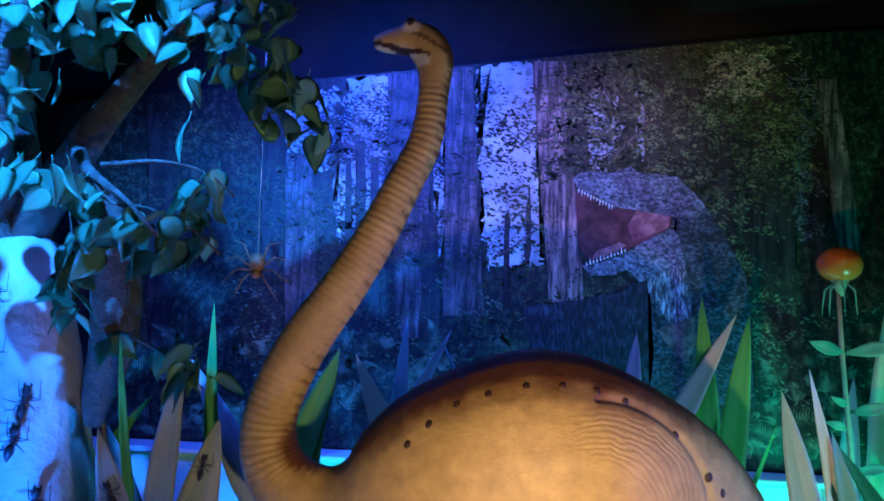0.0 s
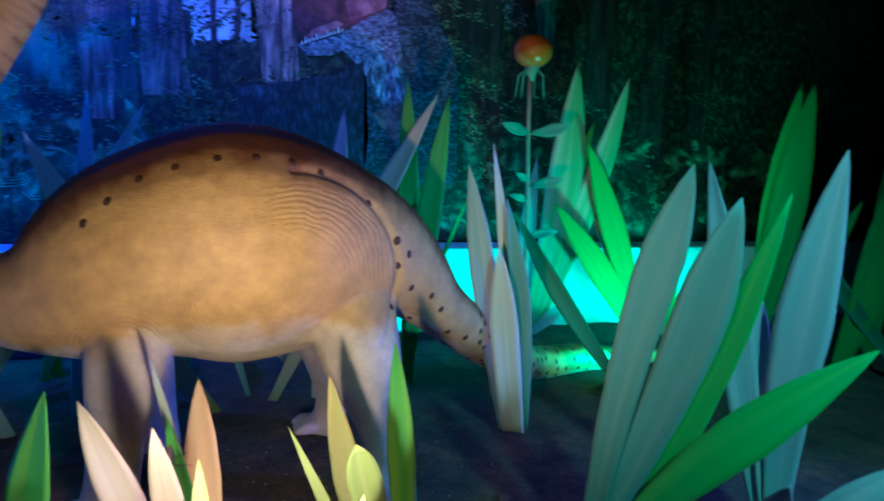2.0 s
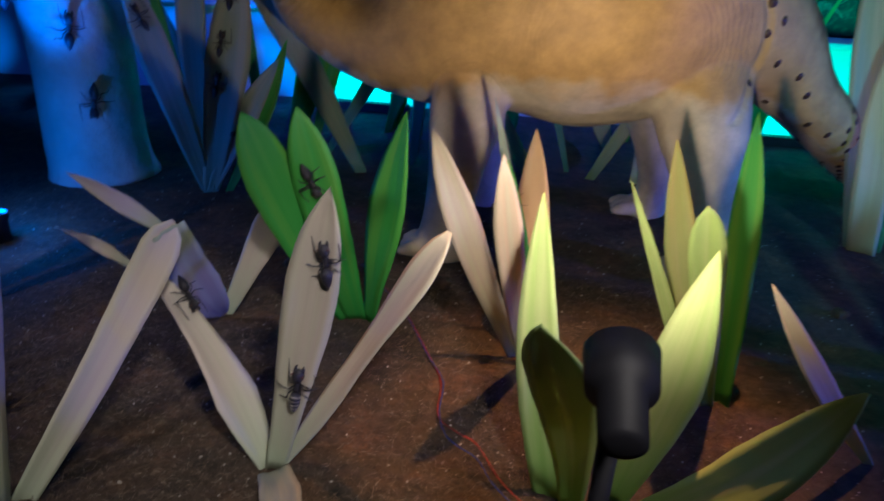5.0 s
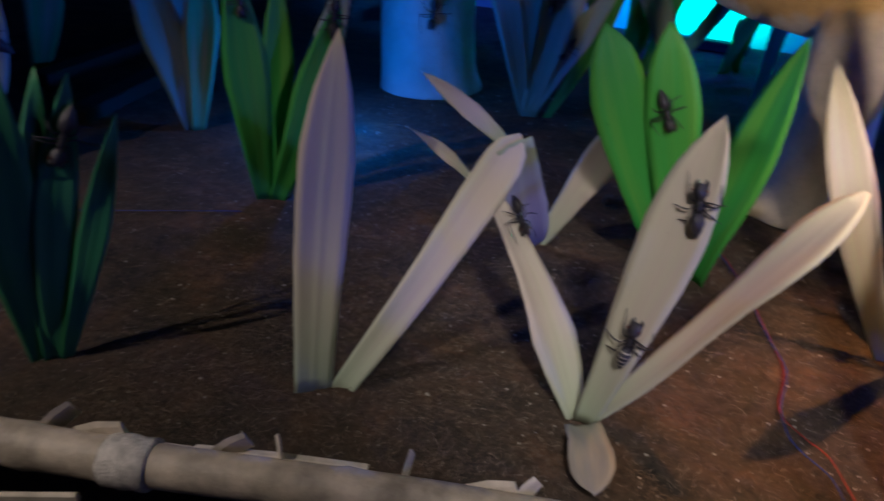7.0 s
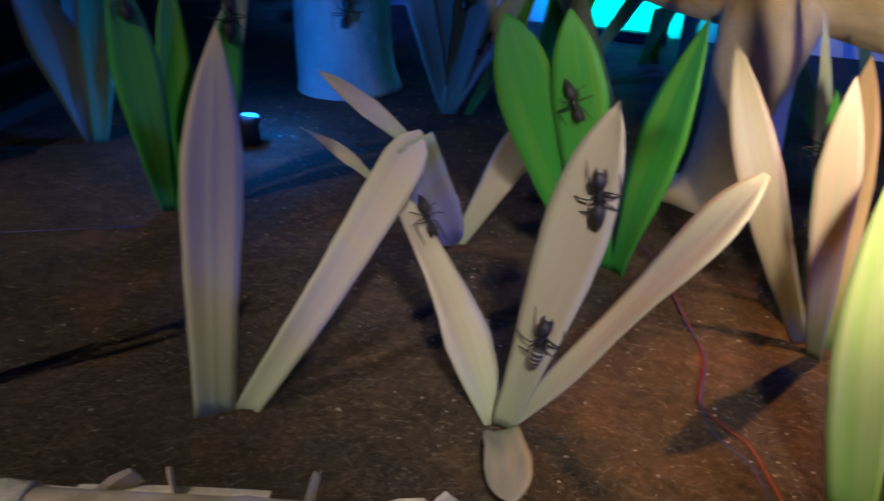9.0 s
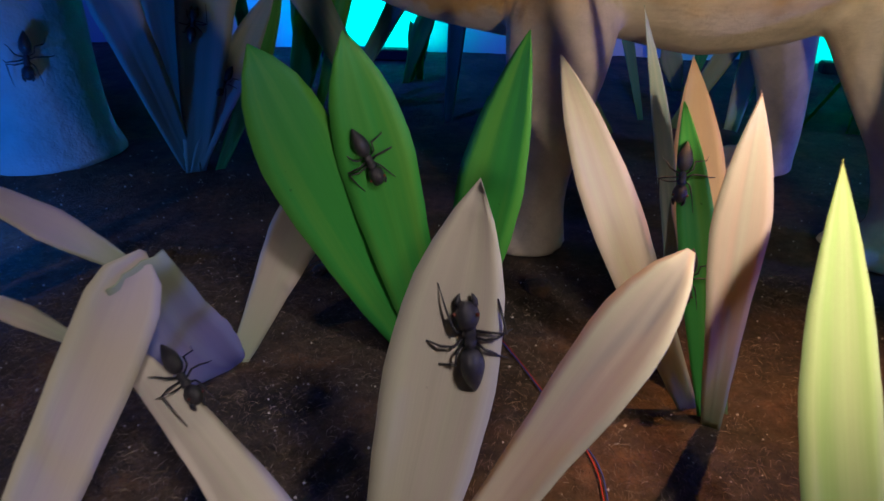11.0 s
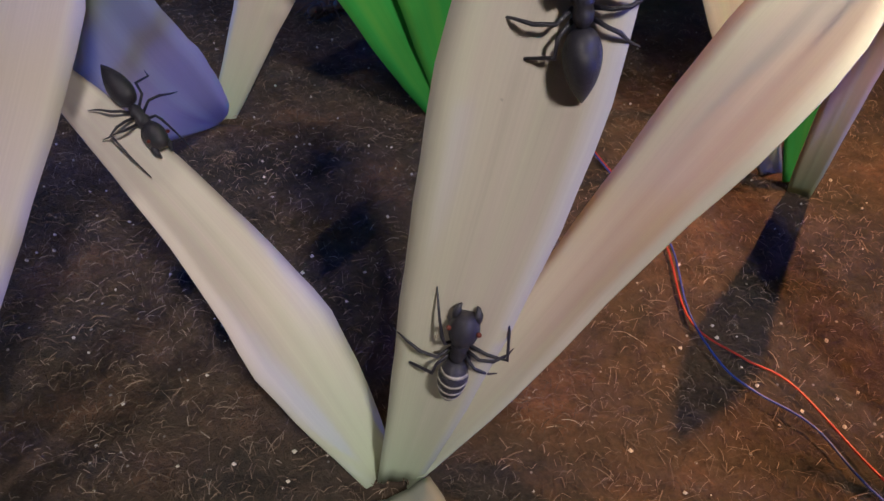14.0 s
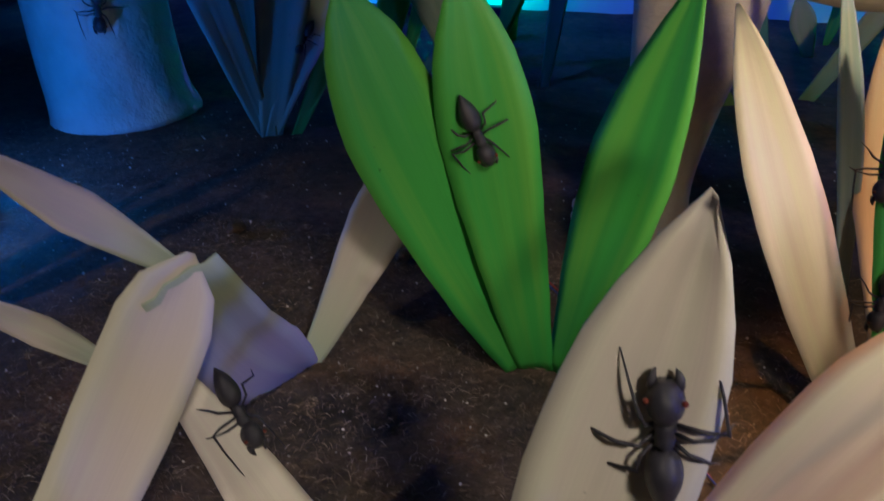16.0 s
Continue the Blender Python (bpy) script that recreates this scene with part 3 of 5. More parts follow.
plant_1 = plant("tall pale tan foam leaf beside a folded one", (-0.740, 1.157), (0.022, 0.380, 0.938))
blade(plant_1, "tan", (-0.740, 1.157, -0.015), (-0.800, 1.363, 0.655), 0.106, bow=0.0, widest=0.62, foot=0.68, lean=0.006)
blade(plant_1, "tan", (-0.696, 1.186, -0.015), (-0.515, 1.555, 0.460), 0.084, bow=0.0, widest=0.80, foot=0.55, lean=-0.008, point=5.0)
blade(plant_1, "tan", (-0.520, 1.535, 0.445), (-0.606, 1.930, 0.000), 0.120, bow=0.05, widest=0.45, foot=0.60, face=(0.27, -0.15, -0.16), point=2.2, lean=-0.022)
plant_2 = plant("thin dry tan leaf blades lying behind the folded leaf", (-0.560, 1.570), (0.022, 0.380, 0.938))
blade(plant_2, "tan", (-0.560, 1.590, 0.415), (-0.770, 1.587, 0.531), 0.046, widest=0.4, face=(0.2, -0.6, 0.7), point=1.2)
blade(plant_2, "tan", (-0.590, 1.520, 0.345), (-0.735, 1.480, 0.450), 0.028, widest=0.4, face=(0.2, -0.6, 0.7), point=1.2)
plant_3 = plant("short pale foam leaf tinted blue", (-0.612, 1.945), (0.022, 0.380, 0.938))
blade(plant_3, "tan", (-0.612, 1.945, -0.015), (-0.400, 2.080, 0.440), 0.098, foot=0.28, face=(0.1, -0.6, 0.6))
plant_4 = plant("bright green foam-leaf plant with an ant on its middle blade", (-0.215, 2.005), (-0.190, 1.100, 0.750))
blade(plant_4, "green", (-0.196, 2.003, -0.015), (-0.088, 1.936, 0.640), 0.122, widest=0.6, foot=0.42, face=(-0.40, -0.8, 0.4))
blade(plant_4, "green", (-0.250, 2.012, -0.015), (-0.480, 1.855, 0.625), 0.128, widest=0.70, foot=0.45, face=(0.25, -0.7, 0.5), point=3.0)
blade(plant_4, "green", (-0.232, 2.010, -0.015), (-0.352, 1.885, 0.640), 0.122, widest=0.66, foot=0.45, point=2.6)
plant_5 = plant("pale blue-green tall foam-leaf plant with ants climbing", (-1.086, 2.890), (0.022, 0.380, 0.938))
blade(plant_5, "pale", (-1.086, 2.890, -0.015), (-0.901, 2.936, 0.969), 0.168)
blade(plant_5, "pale", (-1.086, 2.890, -0.015), (-1.076, 2.947, 1.240), 0.110)
blade(plant_5, "pale", (-1.101, 2.902, -0.015), (-1.224, 2.621, 0.949), 0.125)
blade(plant_5, "green", (-1.020, 2.919, -0.015), (-0.801, 3.106, 0.607), 0.073)
blade(plant_5, "pale", (-1.086, 2.890, -0.015), (-0.795, 2.991, 0.550), 0.099)
blade(plant_5, "green", (-1.071, 2.956, -0.015), (-1.345, 2.925, 1.302), 0.039)
blade(plant_5, "green", (-0.919, 3.194, -0.015), (-1.101, 3.269, 1.453), 0.062)
plant_6 = plant("pale striped foam-leaf plant standing on the soil", (-2.042, 2.014), (0.022, 0.380, 0.938))
blade(plant_6, "pale", (-2.042, 2.014, -0.015), (-2.097, 1.907, 0.636), 0.149)
blade(plant_6, "striped", (-2.022, 2.015, -0.015), (-1.948, 2.072, 0.654), 0.119)
blade(plant_6, "pale", (-2.046, 2.028, -0.015), (-2.107, 2.079, 0.533), 0.082)
plant_7 = plant("green foam-leaf plant with a coloured lamp behind it", (-1.421, 1.735), (0.022, 0.380, 0.938))
blade(plant_7, "green", (-1.421, 1.735, -0.015), (-1.418, 1.701, 0.684), 0.121)
blade(plant_7, "green", (-1.389, 1.751, -0.015), (-1.225, 1.893, 0.577), 0.124)
blade(plant_7, "pale", (-1.389, 1.787, -0.015), (-1.276, 2.034, 0.672), 0.093)
blade(plant_7, "green", (-1.423, 1.761, -0.015), (-1.432, 1.885, 0.640), 0.093)
plant_8 = plant("dark green foam-leaf plant with a black ant", (-1.258, 0.918), (0.022, 0.380, 0.938))
blade(plant_8, "dark", (-1.258, 0.918, -0.015), (-1.221, 0.972, 0.606), 0.103)
blade(plant_8, "dark", (-1.241, 0.927, -0.015), (-1.229, 1.045, 0.584), 0.073)
blade(plant_8, "dark", (-1.235, 0.935, -0.015), (-1.167, 1.066, 0.579), 0.077)
blade(plant_8, "dark", (-1.225, 0.948, -0.015), (-1.098, 1.097, 0.512), 0.055)
plant_9 = plant("light green foam leaves with an ant", (-2.259, 1.272), (0.022, 0.380, 0.938))
blade(plant_9, "pale", (-2.259, 1.272, -0.015), (-2.160, 1.501, 0.537), 0.133)
blade(plant_9, "striped", (-3.116, 2.093, -0.015), (-3.040, 2.198, 0.639), 0.166)
blade(plant_9, "green", (-2.291, 1.246, -0.015), (-2.205, 1.449, 0.583), 0.111)
plant_10 = plant("tan and green striped foam-leaf plant beside the statue", (0.255, 1.880), (0.024, 0.378, 0.948))
blade(plant_10, "tan", (0.241, 1.900, -0.015), (-0.037, 2.006, 0.590), 0.090, widest=0.6, foot=0.35)
blade(plant_10, "tan2", (0.290, 1.900, -0.015), (0.234, 2.280, 0.535), 0.100, foot=0.30)
blade(plant_10, "pale", (0.235, 2.080, -0.015), (0.110, 2.180, 0.640), 0.034)
blade(plant_10, "green", (0.262, 1.880, -0.015), (0.165, 2.020, 0.520), 0.066)
blade(plant_10, "pinkish", (0.266, 1.860, -0.015), (0.162, 1.690, 0.625), 0.070, widest=0.68, foot=0.4)
plant_11 = plant("yellow-green foam-leaf plant close to the spotlight", (0.370, 1.390), (0.048, 0.389, 0.950))
blade(plant_11, "lime", (0.330, 1.400, -0.015), (0.254, 1.662, 0.562), 0.092, widest=0.4, foot=0.75)
blade(plant_11, "lime", (0.372, 1.385, -0.015), (0.250, 1.052, 0.596), 0.110, bow=-0.05, widest=0.72, foot=0.45, point=2.6)
blade(plant_11, "lime", (0.460, 1.415, -0.015), (0.560, 1.435, 0.566), 0.112, widest=0.52, foot=0.4)
blade(plant_11, "lime", (0.430, 1.330, -0.015), (0.705, 1.135, 0.500), 0.112, bow=-0.08, face=(-0.3, -0.5, 0.8))
plant_12 = plant("green and lime foam-leaf plant at the statue's feet", (0.737, 1.798), (0.293, 0.245, 1.136))
blade(plant_12, "green", (0.760, 1.798, -0.015), (0.778, 2.107, 0.670), 0.078, foot=0.5)
blade(plant_12, "lime", (0.725, 1.785, -0.015), (0.585, 1.663, 0.563), 0.082, bow=-0.06, widest=0.75, point=3.0)
blade(plant_12, "lime", (0.690, 1.830, -0.015), (0.449, 1.827, 0.555), 0.036, widest=0.4)
blade(plant_12, "olive", (0.720, 1.820, -0.015), (0.579, 2.041, 0.600), 0.082)
plant_13 = plant("dry curled tan leaf stuck in the soil", (1.056, 1.641), (0.293, 0.245, 1.136))
blade(plant_13, "tan", (1.056, 1.641, -0.015), (0.700, 1.540, 0.462), 0.050, widest=0.5)
plant_14 = plant("pale green and tan tall foam-leaf plant", (1.503, 2.971), (0.293, 0.245, 1.136))
blade(plant_14, "pale", (1.503, 2.971, -0.015), (1.292, 2.989, 1.172), 0.118)
blade(plant_14, "tan", (1.531, 2.994, -0.015), (1.414, 3.029, 1.267), 0.058)
blade(plant_14, "tan", (1.533, 2.930, -0.015), (1.404, 2.880, 0.828), 0.125, foot=0.8)
blade(plant_14, "teal", (1.594, 2.950, -0.015), (1.468, 2.978, 1.030), 0.093)
plant_15 = plant("striped tall foam-leaf plant behind the statue's tail", (2.313, 4.510), (0.293, 0.245, 1.136))
blade(plant_15, "striped", (2.313, 4.510, -0.015), (2.473, 4.310, 1.814), 0.229)
blade(plant_15, "striped", (2.332, 4.506, -0.015), (2.770, 4.173, 1.732), 0.161)
blade(plant_15, "green", (2.351, 4.502, -0.015), (2.653, 4.373, 1.453), 0.138)
blade(plant_15, "pale", (2.318, 4.475, -0.015), (2.530, 4.355, 0.232), 0.084)
blade(plant_15, "pale", (2.294, 4.513, -0.015), (2.327, 4.535, 1.207), 0.111)
plant_16 = plant("green foam-leaf plant over the end of the tail", (2.902, 3.968), (0.293, 0.245, 1.136))
blade(plant_16, "green", (2.902, 3.968, -0.015), (2.499, 4.172, 1.315), 0.159, bow=-0.1)
blade(plant_16, "grey", (3.161, 3.981, -0.015), (2.650, 4.330, 0.840), 0.124)
blade(plant_16, "green", (3.089, 3.997, -0.015), (3.055, 3.951, 1.086), 0.091)
blade(plant_16, "dark", (2.298, 3.178, -0.015), (1.739, 3.515, 0.924), 0.094)
blade(plant_16, "green", (2.879, 3.904, -0.015), (2.283, 4.149, 0.923), 0.158)
plant_17 = plant("wide pale teal foam-leaf plant with arching blades", (1.314, 1.942), (0.293, 0.245, 1.136))
blade(plant_17, "teal", (1.314, 1.942, -0.015), (1.587, 1.692, 1.129), 0.150, bow=-0.03, widest=0.72)
blade(plant_17, "teal", (1.338, 1.935, -0.015), (1.484, 1.759, 1.210), 0.125, widest=0.75)
blade(plant_17, "green", (1.405, 1.952, -0.015), (1.716, 1.661, 1.145), 0.097)
blade(plant_17, "green", (1.355, 1.932, -0.015), (1.906, 1.512, 0.756), 0.134, bow=0.12, widest=0.6)
blade(plant_17, "dark", (1.486, 2.052, -0.015), (1.759, 1.830, 0.454), 0.057)
blade(plant_17, "green", (1.380, 1.942, -0.015), (1.708, 1.786, 0.702), 0.095)
plant_18 = plant("pale bluish foam-leaf plant with drooping blades", (2.001, 1.923), (0.293, 0.245, 1.136))
blade(plant_18, "pale", (2.001, 1.923, -0.015), (1.779, 2.081, 1.223), 0.114)
blade(plant_18, "pale", (2.013, 1.899, -0.015), (2.031, 1.795, 1.268), 0.160)
blade(plant_18, "pale", (1.889, 1.865, -0.015), (1.739, 1.589, 0.372), 0.103)
blade(plant_18, "pale", (1.981, 1.891, -0.015), (2.228, 1.598, 0.387), 0.102, bow=0.15)
blade(plant_18, "pale", (2.004, 1.902, -0.015), (1.930, 1.996, 0.860), 0.091)
plant_19 = plant("deep green tall foam-leaf plant by the bench", (3.519, 3.722), (0.293, 0.245, 1.136))
blade(plant_19, "green", (3.519, 3.722, -0.015), (3.601, 3.530, 1.705), 0.199)
blade(plant_19, "green", (3.536, 3.717, -0.015), (3.629, 3.657, 1.712), 0.162)
blade(plant_19, "green", (3.808, 3.351, -0.015), (3.915, 3.139, 1.310), 0.205)
blade(plant_19, "green", (4.091, 3.397, -0.015), (4.094, 3.279, 1.740), 0.185)
blade(plant_19, "green", (3.520, 3.649, -0.015), (3.806, 3.299, 1.027), 0.105)
blade(plant_19, "dark", (4.046, 3.025, -0.015), (3.582, 3.617, 0.913), 0.106)
plant_20 = plant("green and tan foam-leaf plant behind the statue's neck", (-0.918, 3.420), (0.293, 0.245, 1.136))
blade(plant_20, "green", (-0.918, 3.420, -0.015), (-0.538, 3.420, 1.261), 0.162)
blade(plant_20, "green", (-0.855, 3.520, -0.015), (-0.613, 3.520, 1.145), 0.085)
blade(plant_20, "olive", (0.266, 3.420, -0.015), (-0.464, 3.420, 1.238), 0.157)
blade(plant_20, "teal", (-0.334, 3.520, -0.015), (-0.240, 3.520, 1.424), 0.094)
blade(plant_20, "teal", (-0.786, 3.570, -0.015), (-0.025, 3.570, 1.373), 0.096)
blade(plant_20, "teal", (0.420, 3.620, -0.015), (-0.065, 3.620, 1.301), 0.063)
plant_21 = plant("green and tan foam-leaf plant behind the statue's back", (0.735, 3.520), (0.293, 0.245, 1.136))
blade(plant_21, "tan", (0.735, 3.520, -0.015), (0.850, 3.520, 1.398), 0.135)
blade(plant_21, "green", (1.233, 3.620, -0.015), (1.177, 3.620, 1.584), 0.121)
blade(plant_21, "tan2", (0.519, 3.520, -0.015), (1.310, 3.520, 1.495), 0.119)
blade(plant_21, "green", (1.177, 3.520, -0.015), (1.367, 3.520, 1.490), 0.128)
blade(plant_21, "green", (1.030, 3.620, -0.015), (1.519, 3.620, 0.985), 0.028)
plant_22 = plant("blue-lit foam-leaf plant near the tree trunk", (-0.539, 3.320), (0.293, 0.245, 1.136))
blade(plant_22, "pale", (-0.539, 3.320, -0.015), (-1.207, 3.320, 1.186), 0.142)
blade(plant_22, "green", (-2.030, 3.220, -0.015), (-1.329, 3.220, 1.018), 0.092)
blade(plant_22, "pale", (-1.156, 3.120, -0.015), (-1.500, 3.120, 0.947), 0.107)
plant_23 = plant("small green foam leaves in front of the bench", (-1.091, 4.185), (0.022, 0.380, 0.938))
blade(plant_23, "green", (-1.091, 4.185, -0.015), (-1.008, 4.179, 0.609), 0.136)
blade(plant_23, "green", (-0.564, 4.062, -0.015), (-0.487, 4.058, 0.334), 0.088)
blade(plant_23, "green", (-0.572, 4.027, -0.015), (-0.411, 4.035, 0.402), 0.076)
blade(plant_23, "green", (-0.511, 4.104, -0.015), (-0.553, 4.085, 0.263), 0.066)
blade(plant_23, "green", (0.074, 3.786, -0.015), (0.134, 3.769, 0.320), 0.099)
blade(plant_23, "olive", (0.656, 4.071, -0.015), (0.561, 4.077, 0.228), 0.093)
blade(plant_23, "green", (0.771, 4.289, -0.015), (0.807, 4.270, 0.286), 0.063)


# ---- the long-necked statue ----
def statue():
    bm = bmesh.new()
    side = (0, 1, 0)
    # x, y, z, half-width across, half-height
    spine = [(-0.343, 2.800, 2.484, 0.03, 0.024), (-0.298, 2.800, 2.490, 0.05, 0.042), (-0.225, 2.800, 2.497, 0.068, 0.058), (-0.147, 2.800, 2.491, 0.078, 0.078), (-0.095, 2.800, 2.418, 0.07, 0.08), (-0.091, 2.800, 2.298, 0.062, 0.062),
             (-0.113, 2.800, 2.088, 0.067, 0.067), (-0.198, 2.800, 1.896, 0.074, 0.074), (-0.301, 2.800, 1.677, 0.082, 0.082), (-0.423, 2.800, 1.468, 0.089, 0.089), (-0.543, 2.800, 1.282, 0.097, 0.097), (-0.634, 2.800, 1.078, 0.1, 0.1),
             (-0.658, 2.800, 0.925, 0.11, 0.105), (-0.606, 2.800, 0.790, 0.125, 0.118), (-0.471, 2.800, 0.702, 0.14, 0.135), (-0.323, 2.800, 0.683, 0.2, 0.19), (-0.146, 2.800, 0.735, 0.29, 0.3), (0.082, 2.800, 0.823, 0.36, 0.375),
             (0.331, 2.800, 0.861, 0.385, 0.432), (0.575, 2.800, 0.853, 0.36, 0.395), (0.806, 2.820, 0.821, 0.275, 0.29), (0.988, 2.860, 0.735, 0.19, 0.19), (1.155, 2.930, 0.581, 0.13, 0.125), (1.366, 3.070, 0.416, 0.112, 0.11),
             (1.623, 3.300, 0.227, 0.1, 0.1), (1.914, 3.520, 0.109, 0.095, 0.095), (2.233, 3.630, 0.085, 0.08, 0.08), (2.551, 3.660, 0.059, 0.06, 0.06), (2.873, 3.740, 0.043, 0.04, 0.04), (3.091, 3.830, 0.029, 0.015, 0.015)]
    fine = smooth_path(spine, 120)
    tube(bm, [((p[0], p[1], p[2]), p[3], p[4]) for p in fine], 28, side=side)
    legs = [[(0.022, 2.71, 0.683, 0.15), (-0.001, 2.56, 0.474, 0.125), (-0.021, 2.53, 0.3, 0.095), (-0.04, 2.52, 0.138, 0.085), (-0.049, 2.51, 0.04, 0.1), (-0.049, 2.51, 0.0, 0.105)],
            [(0.724, 2.73, 0.729, 0.19), (0.778, 2.55, 0.455, 0.14), (0.835, 2.53, 0.275, 0.098), (0.862, 2.52, 0.109, 0.085), (0.849, 2.51, 0.04, 0.1), (0.848, 2.51, 0.0, 0.105)],
            [(0.624, 2.99, 0.667, 0.18), (0.667, 3.06, 0.473, 0.12), (0.722, 3.09, 0.277, 0.085), (0.747, 3.11, 0.132, 0.075), (0.735, 3.11, 0.04, 0.085), (0.735, 3.11, 0.0, 0.09)],
            [(0.015, 2.99, 0.657, 0.15), (0.019, 3.05, 0.466, 0.11), (0.041, 3.07, 0.292, 0.085), (0.052, 3.08, 0.149, 0.078), (0.052, 3.08, 0.04, 0.09), (0.052, 3.08, 0.0, 0.095)]]
    for leg in legs:
        tube(bm, [((p[0], p[1], p[2]), p[3] * 0.9, p[3]) for p in smooth_path(leg, 16)], 18)
        x, y = leg[-1][0], leg[-1][1]
        for dy in (-0.055, 0, 0.055):
            tube(bm, [((x - 0.03, y + dy * 0.6, 0.035), 0.03, 0.035), ((x - 0.11, y + dy, 0.03), 0.03, 0.03), ((x - 0.155, y + dy * 1.1, 0.018), 0.012, 0.018)], 10)
    ball(bm, (-0.187, 2.742, 2.538), 0.032)
    ball(bm, (-0.187, 2.858, 2.538), 0.032)
    me = bpy.data.meshes.new("statue_rough")
    bm.to_mesh(me)
    bm.free()
    rough = new("statue_rough", me)
    mod = rough.modifiers.new("remesh", "REMESH")
    mod.mode, mod.voxel_size = "VOXEL", 0.0105
    sm = rough.modifiers.new("smooth", "SMOOTH")
    sm.factor, sm.iterations = 0.5, 9
    dg = bpy.context.evaluated_depsgraph_get()
    dg.update()
    fin = bpy.data.meshes.new_from_object(rough.evaluated_get(dg))
    bpy.data.objects.remove(rough)
    n = len(fin.vertices)
    co = np.empty(n * 3)
    fin.vertices.foreach_get("co", co)
    co = co.reshape(-1, 3)
    # nearest spine station: arc length and height above the spine
    sp = np.array(fine)
    arc = np.concatenate([[0], np.cumsum(np.linalg.norm(np.diff(sp[:, :3], axis=0), axis=1))])
    near = np.empty(n, int)
    for i in range(0, n, 20000):
        d = ((co[i:i + 20000, None, :] - sp[None, :, :3]) ** 2).sum(2) / (sp[None, :, 4] ** 2 + 0.02)
        near[i:i + 20000] = d.argmin(1)
    tangent = np.gradient(sp[:, :3], axis=0)
    tangent /= np.linalg.norm(tangent, axis=1)[:, None]
    rel = co - sp[near, :3]
    along = (rel * tangent[near]).sum(1)
    s = arc[near] + along
    up = np.cross(tangent, np.array([0.0, 1.0, 0.0]))
    up[up[:, 2] < 0] *= -1
    neck = s < 2.45
    h = (rel * up[near]).sum(1) / sp[near, 4]
    # on the neck the back of the neck counts as up
    back = np.where(neck & (s > 0.35), (rel[:, 0] * 0.85 + rel[:, 2] * 0.5) / sp[near, 4], h)
    col = np.tile(np.array([0.56, 0.35, 0.14]), (n, 1))
    jitter = np.array([noise.noise(Vector(c) * 9) for c in co]) * 0.12 + np.array([noise.noise(Vector(c) * 30) for c in co]) * 0.05
    def blend(mask, c):
        m = np.clip(mask, 0, 1)[:, None]
        col[:] = col * (1 - m) + np.array(c) * m
    body = (s > 2.3) & (s < 4.3)
    blend(((back + jitter) - 0.52) / 0.22 * 0.85, (0.16, 0.055, 0.018))
    belly = np.where(s > 2.2, (-(h + jitter) - 0.50) / 0.16, (-(back + jitter) - 0.62) / 0.2)
    blend(belly, (0.60, 0.52, 0.44))
    leg = np.clip((0.46 - co[:, 2] + jitter * 0.4) / 0.08, 0, 1) * (s > 2.2) * (co[:, 0] < 0.98)
    blend(leg, (0.56, 0.50, 0.44))
    # head: pale jaw, dark mouth line, eye
    head = s < 0.33
    line = 2.476 - 0.26 * np.clip(co[:, 0] + 0.340, 0, 1)
    jaw = head & (co[:, 2] < line) & (co[:, 0] < -0.10)
    blend(jaw * 1.0, (0.68, 0.62, 0.55))
    blend((head & (np.abs(co[:, 2] - line) < 0.008) & (co[:, 0] < -0.11)) * 1.0, (0.05, 0.015, 0.01))
    stripe = head & (np.abs(co[:, 2] - (2.493 - 0.5 * (co[:, 0] + 0.16))) < 0.010) & (co[:, 0] > -0.18)
    blend(stripe * 0.8, (0.08, 0.03, 0.015))
    for y in (2.73, 2.87):
        r = np.linalg.norm(co - np.array([-0.187, y, 2.541]), axis=1)
        blend((r < 0.046) * 1.0, (0.66, 0.55, 0.46))
        blend((r < 0.021) * 1.0, (0.03, 0.015, 0.012))
    at = fin.attributes.new("paint", "FLOAT_COLOR", "POINT")
    at.data.foreach_set("color", np.hstack([col, np.ones((n, 1))]).ravel())
    at = fin.attributes.new("rings", "FLOAT", "POINT")
    at.data.foreach_set("value", s)
    at = fin.attributes.new("ring_depth", "FLOAT", "POINT")
    at.data.foreach_set("value", np.clip((s - 0.36) / 0.1, 0, 1) * np.clip((2.25 - s) / 0.35, 0, 1))
    # hide relief: folds round the hips and shoulders
    fold, fold_r, fold_a = np.zeros(n), np.zeros(n), np.zeros(n)
    for cx, cz, r0, r1, amp, lo, hi in ((0.52, 0.77, 0.15, 0.37, 0.6, -25, 110), (0.33, 0.75, 0.06, 0.22, 0.2, 100, 260), (0.0, 0.52, 0.06, 0.20, 0.5, 20, 170)):
        dx, dz = co[:, 0] - cx, co[:, 2] - cz
        rr = np.hypot(dx, dz) + jitter * 0.12
        an = np.degrees(np.arctan2(dz, dx))
        an = np.where(an < lo - 20, an + 360, an)
        w = np.clip((rr - r0) / 0.06, 0, 1) * np.clip((r1 - rr) / 0.06, 0, 1) * np.clip((an - lo) / 15, 0, 1) * np.clip((hi - an) / 15, 0, 1) * amp
        fold_r = np.where(w > fold_a, rr, fold_r)
        fold_a = np.maximum(w, fold_a)
    for nm, vals in (("fold_r", fold_r), ("fold_a", fold_a)):
        at = fin.attributes.new(nm, "FLOAT", "POINT")
        at.data.foreach_set("value", vals)
    crease = np.abs(np.hypot(co[:, 0] - 0.53, (co[:, 2] - 0.77)) - 0.37)
    fold -= 0.012 * np.exp(-(crease / 0.012) ** 2) * (co[:, 0] > 0.52) * (co[:, 2] > 0.55)
    nor = np.empty(n * 3)
    fin.vertices.foreach_get("normal", nor)
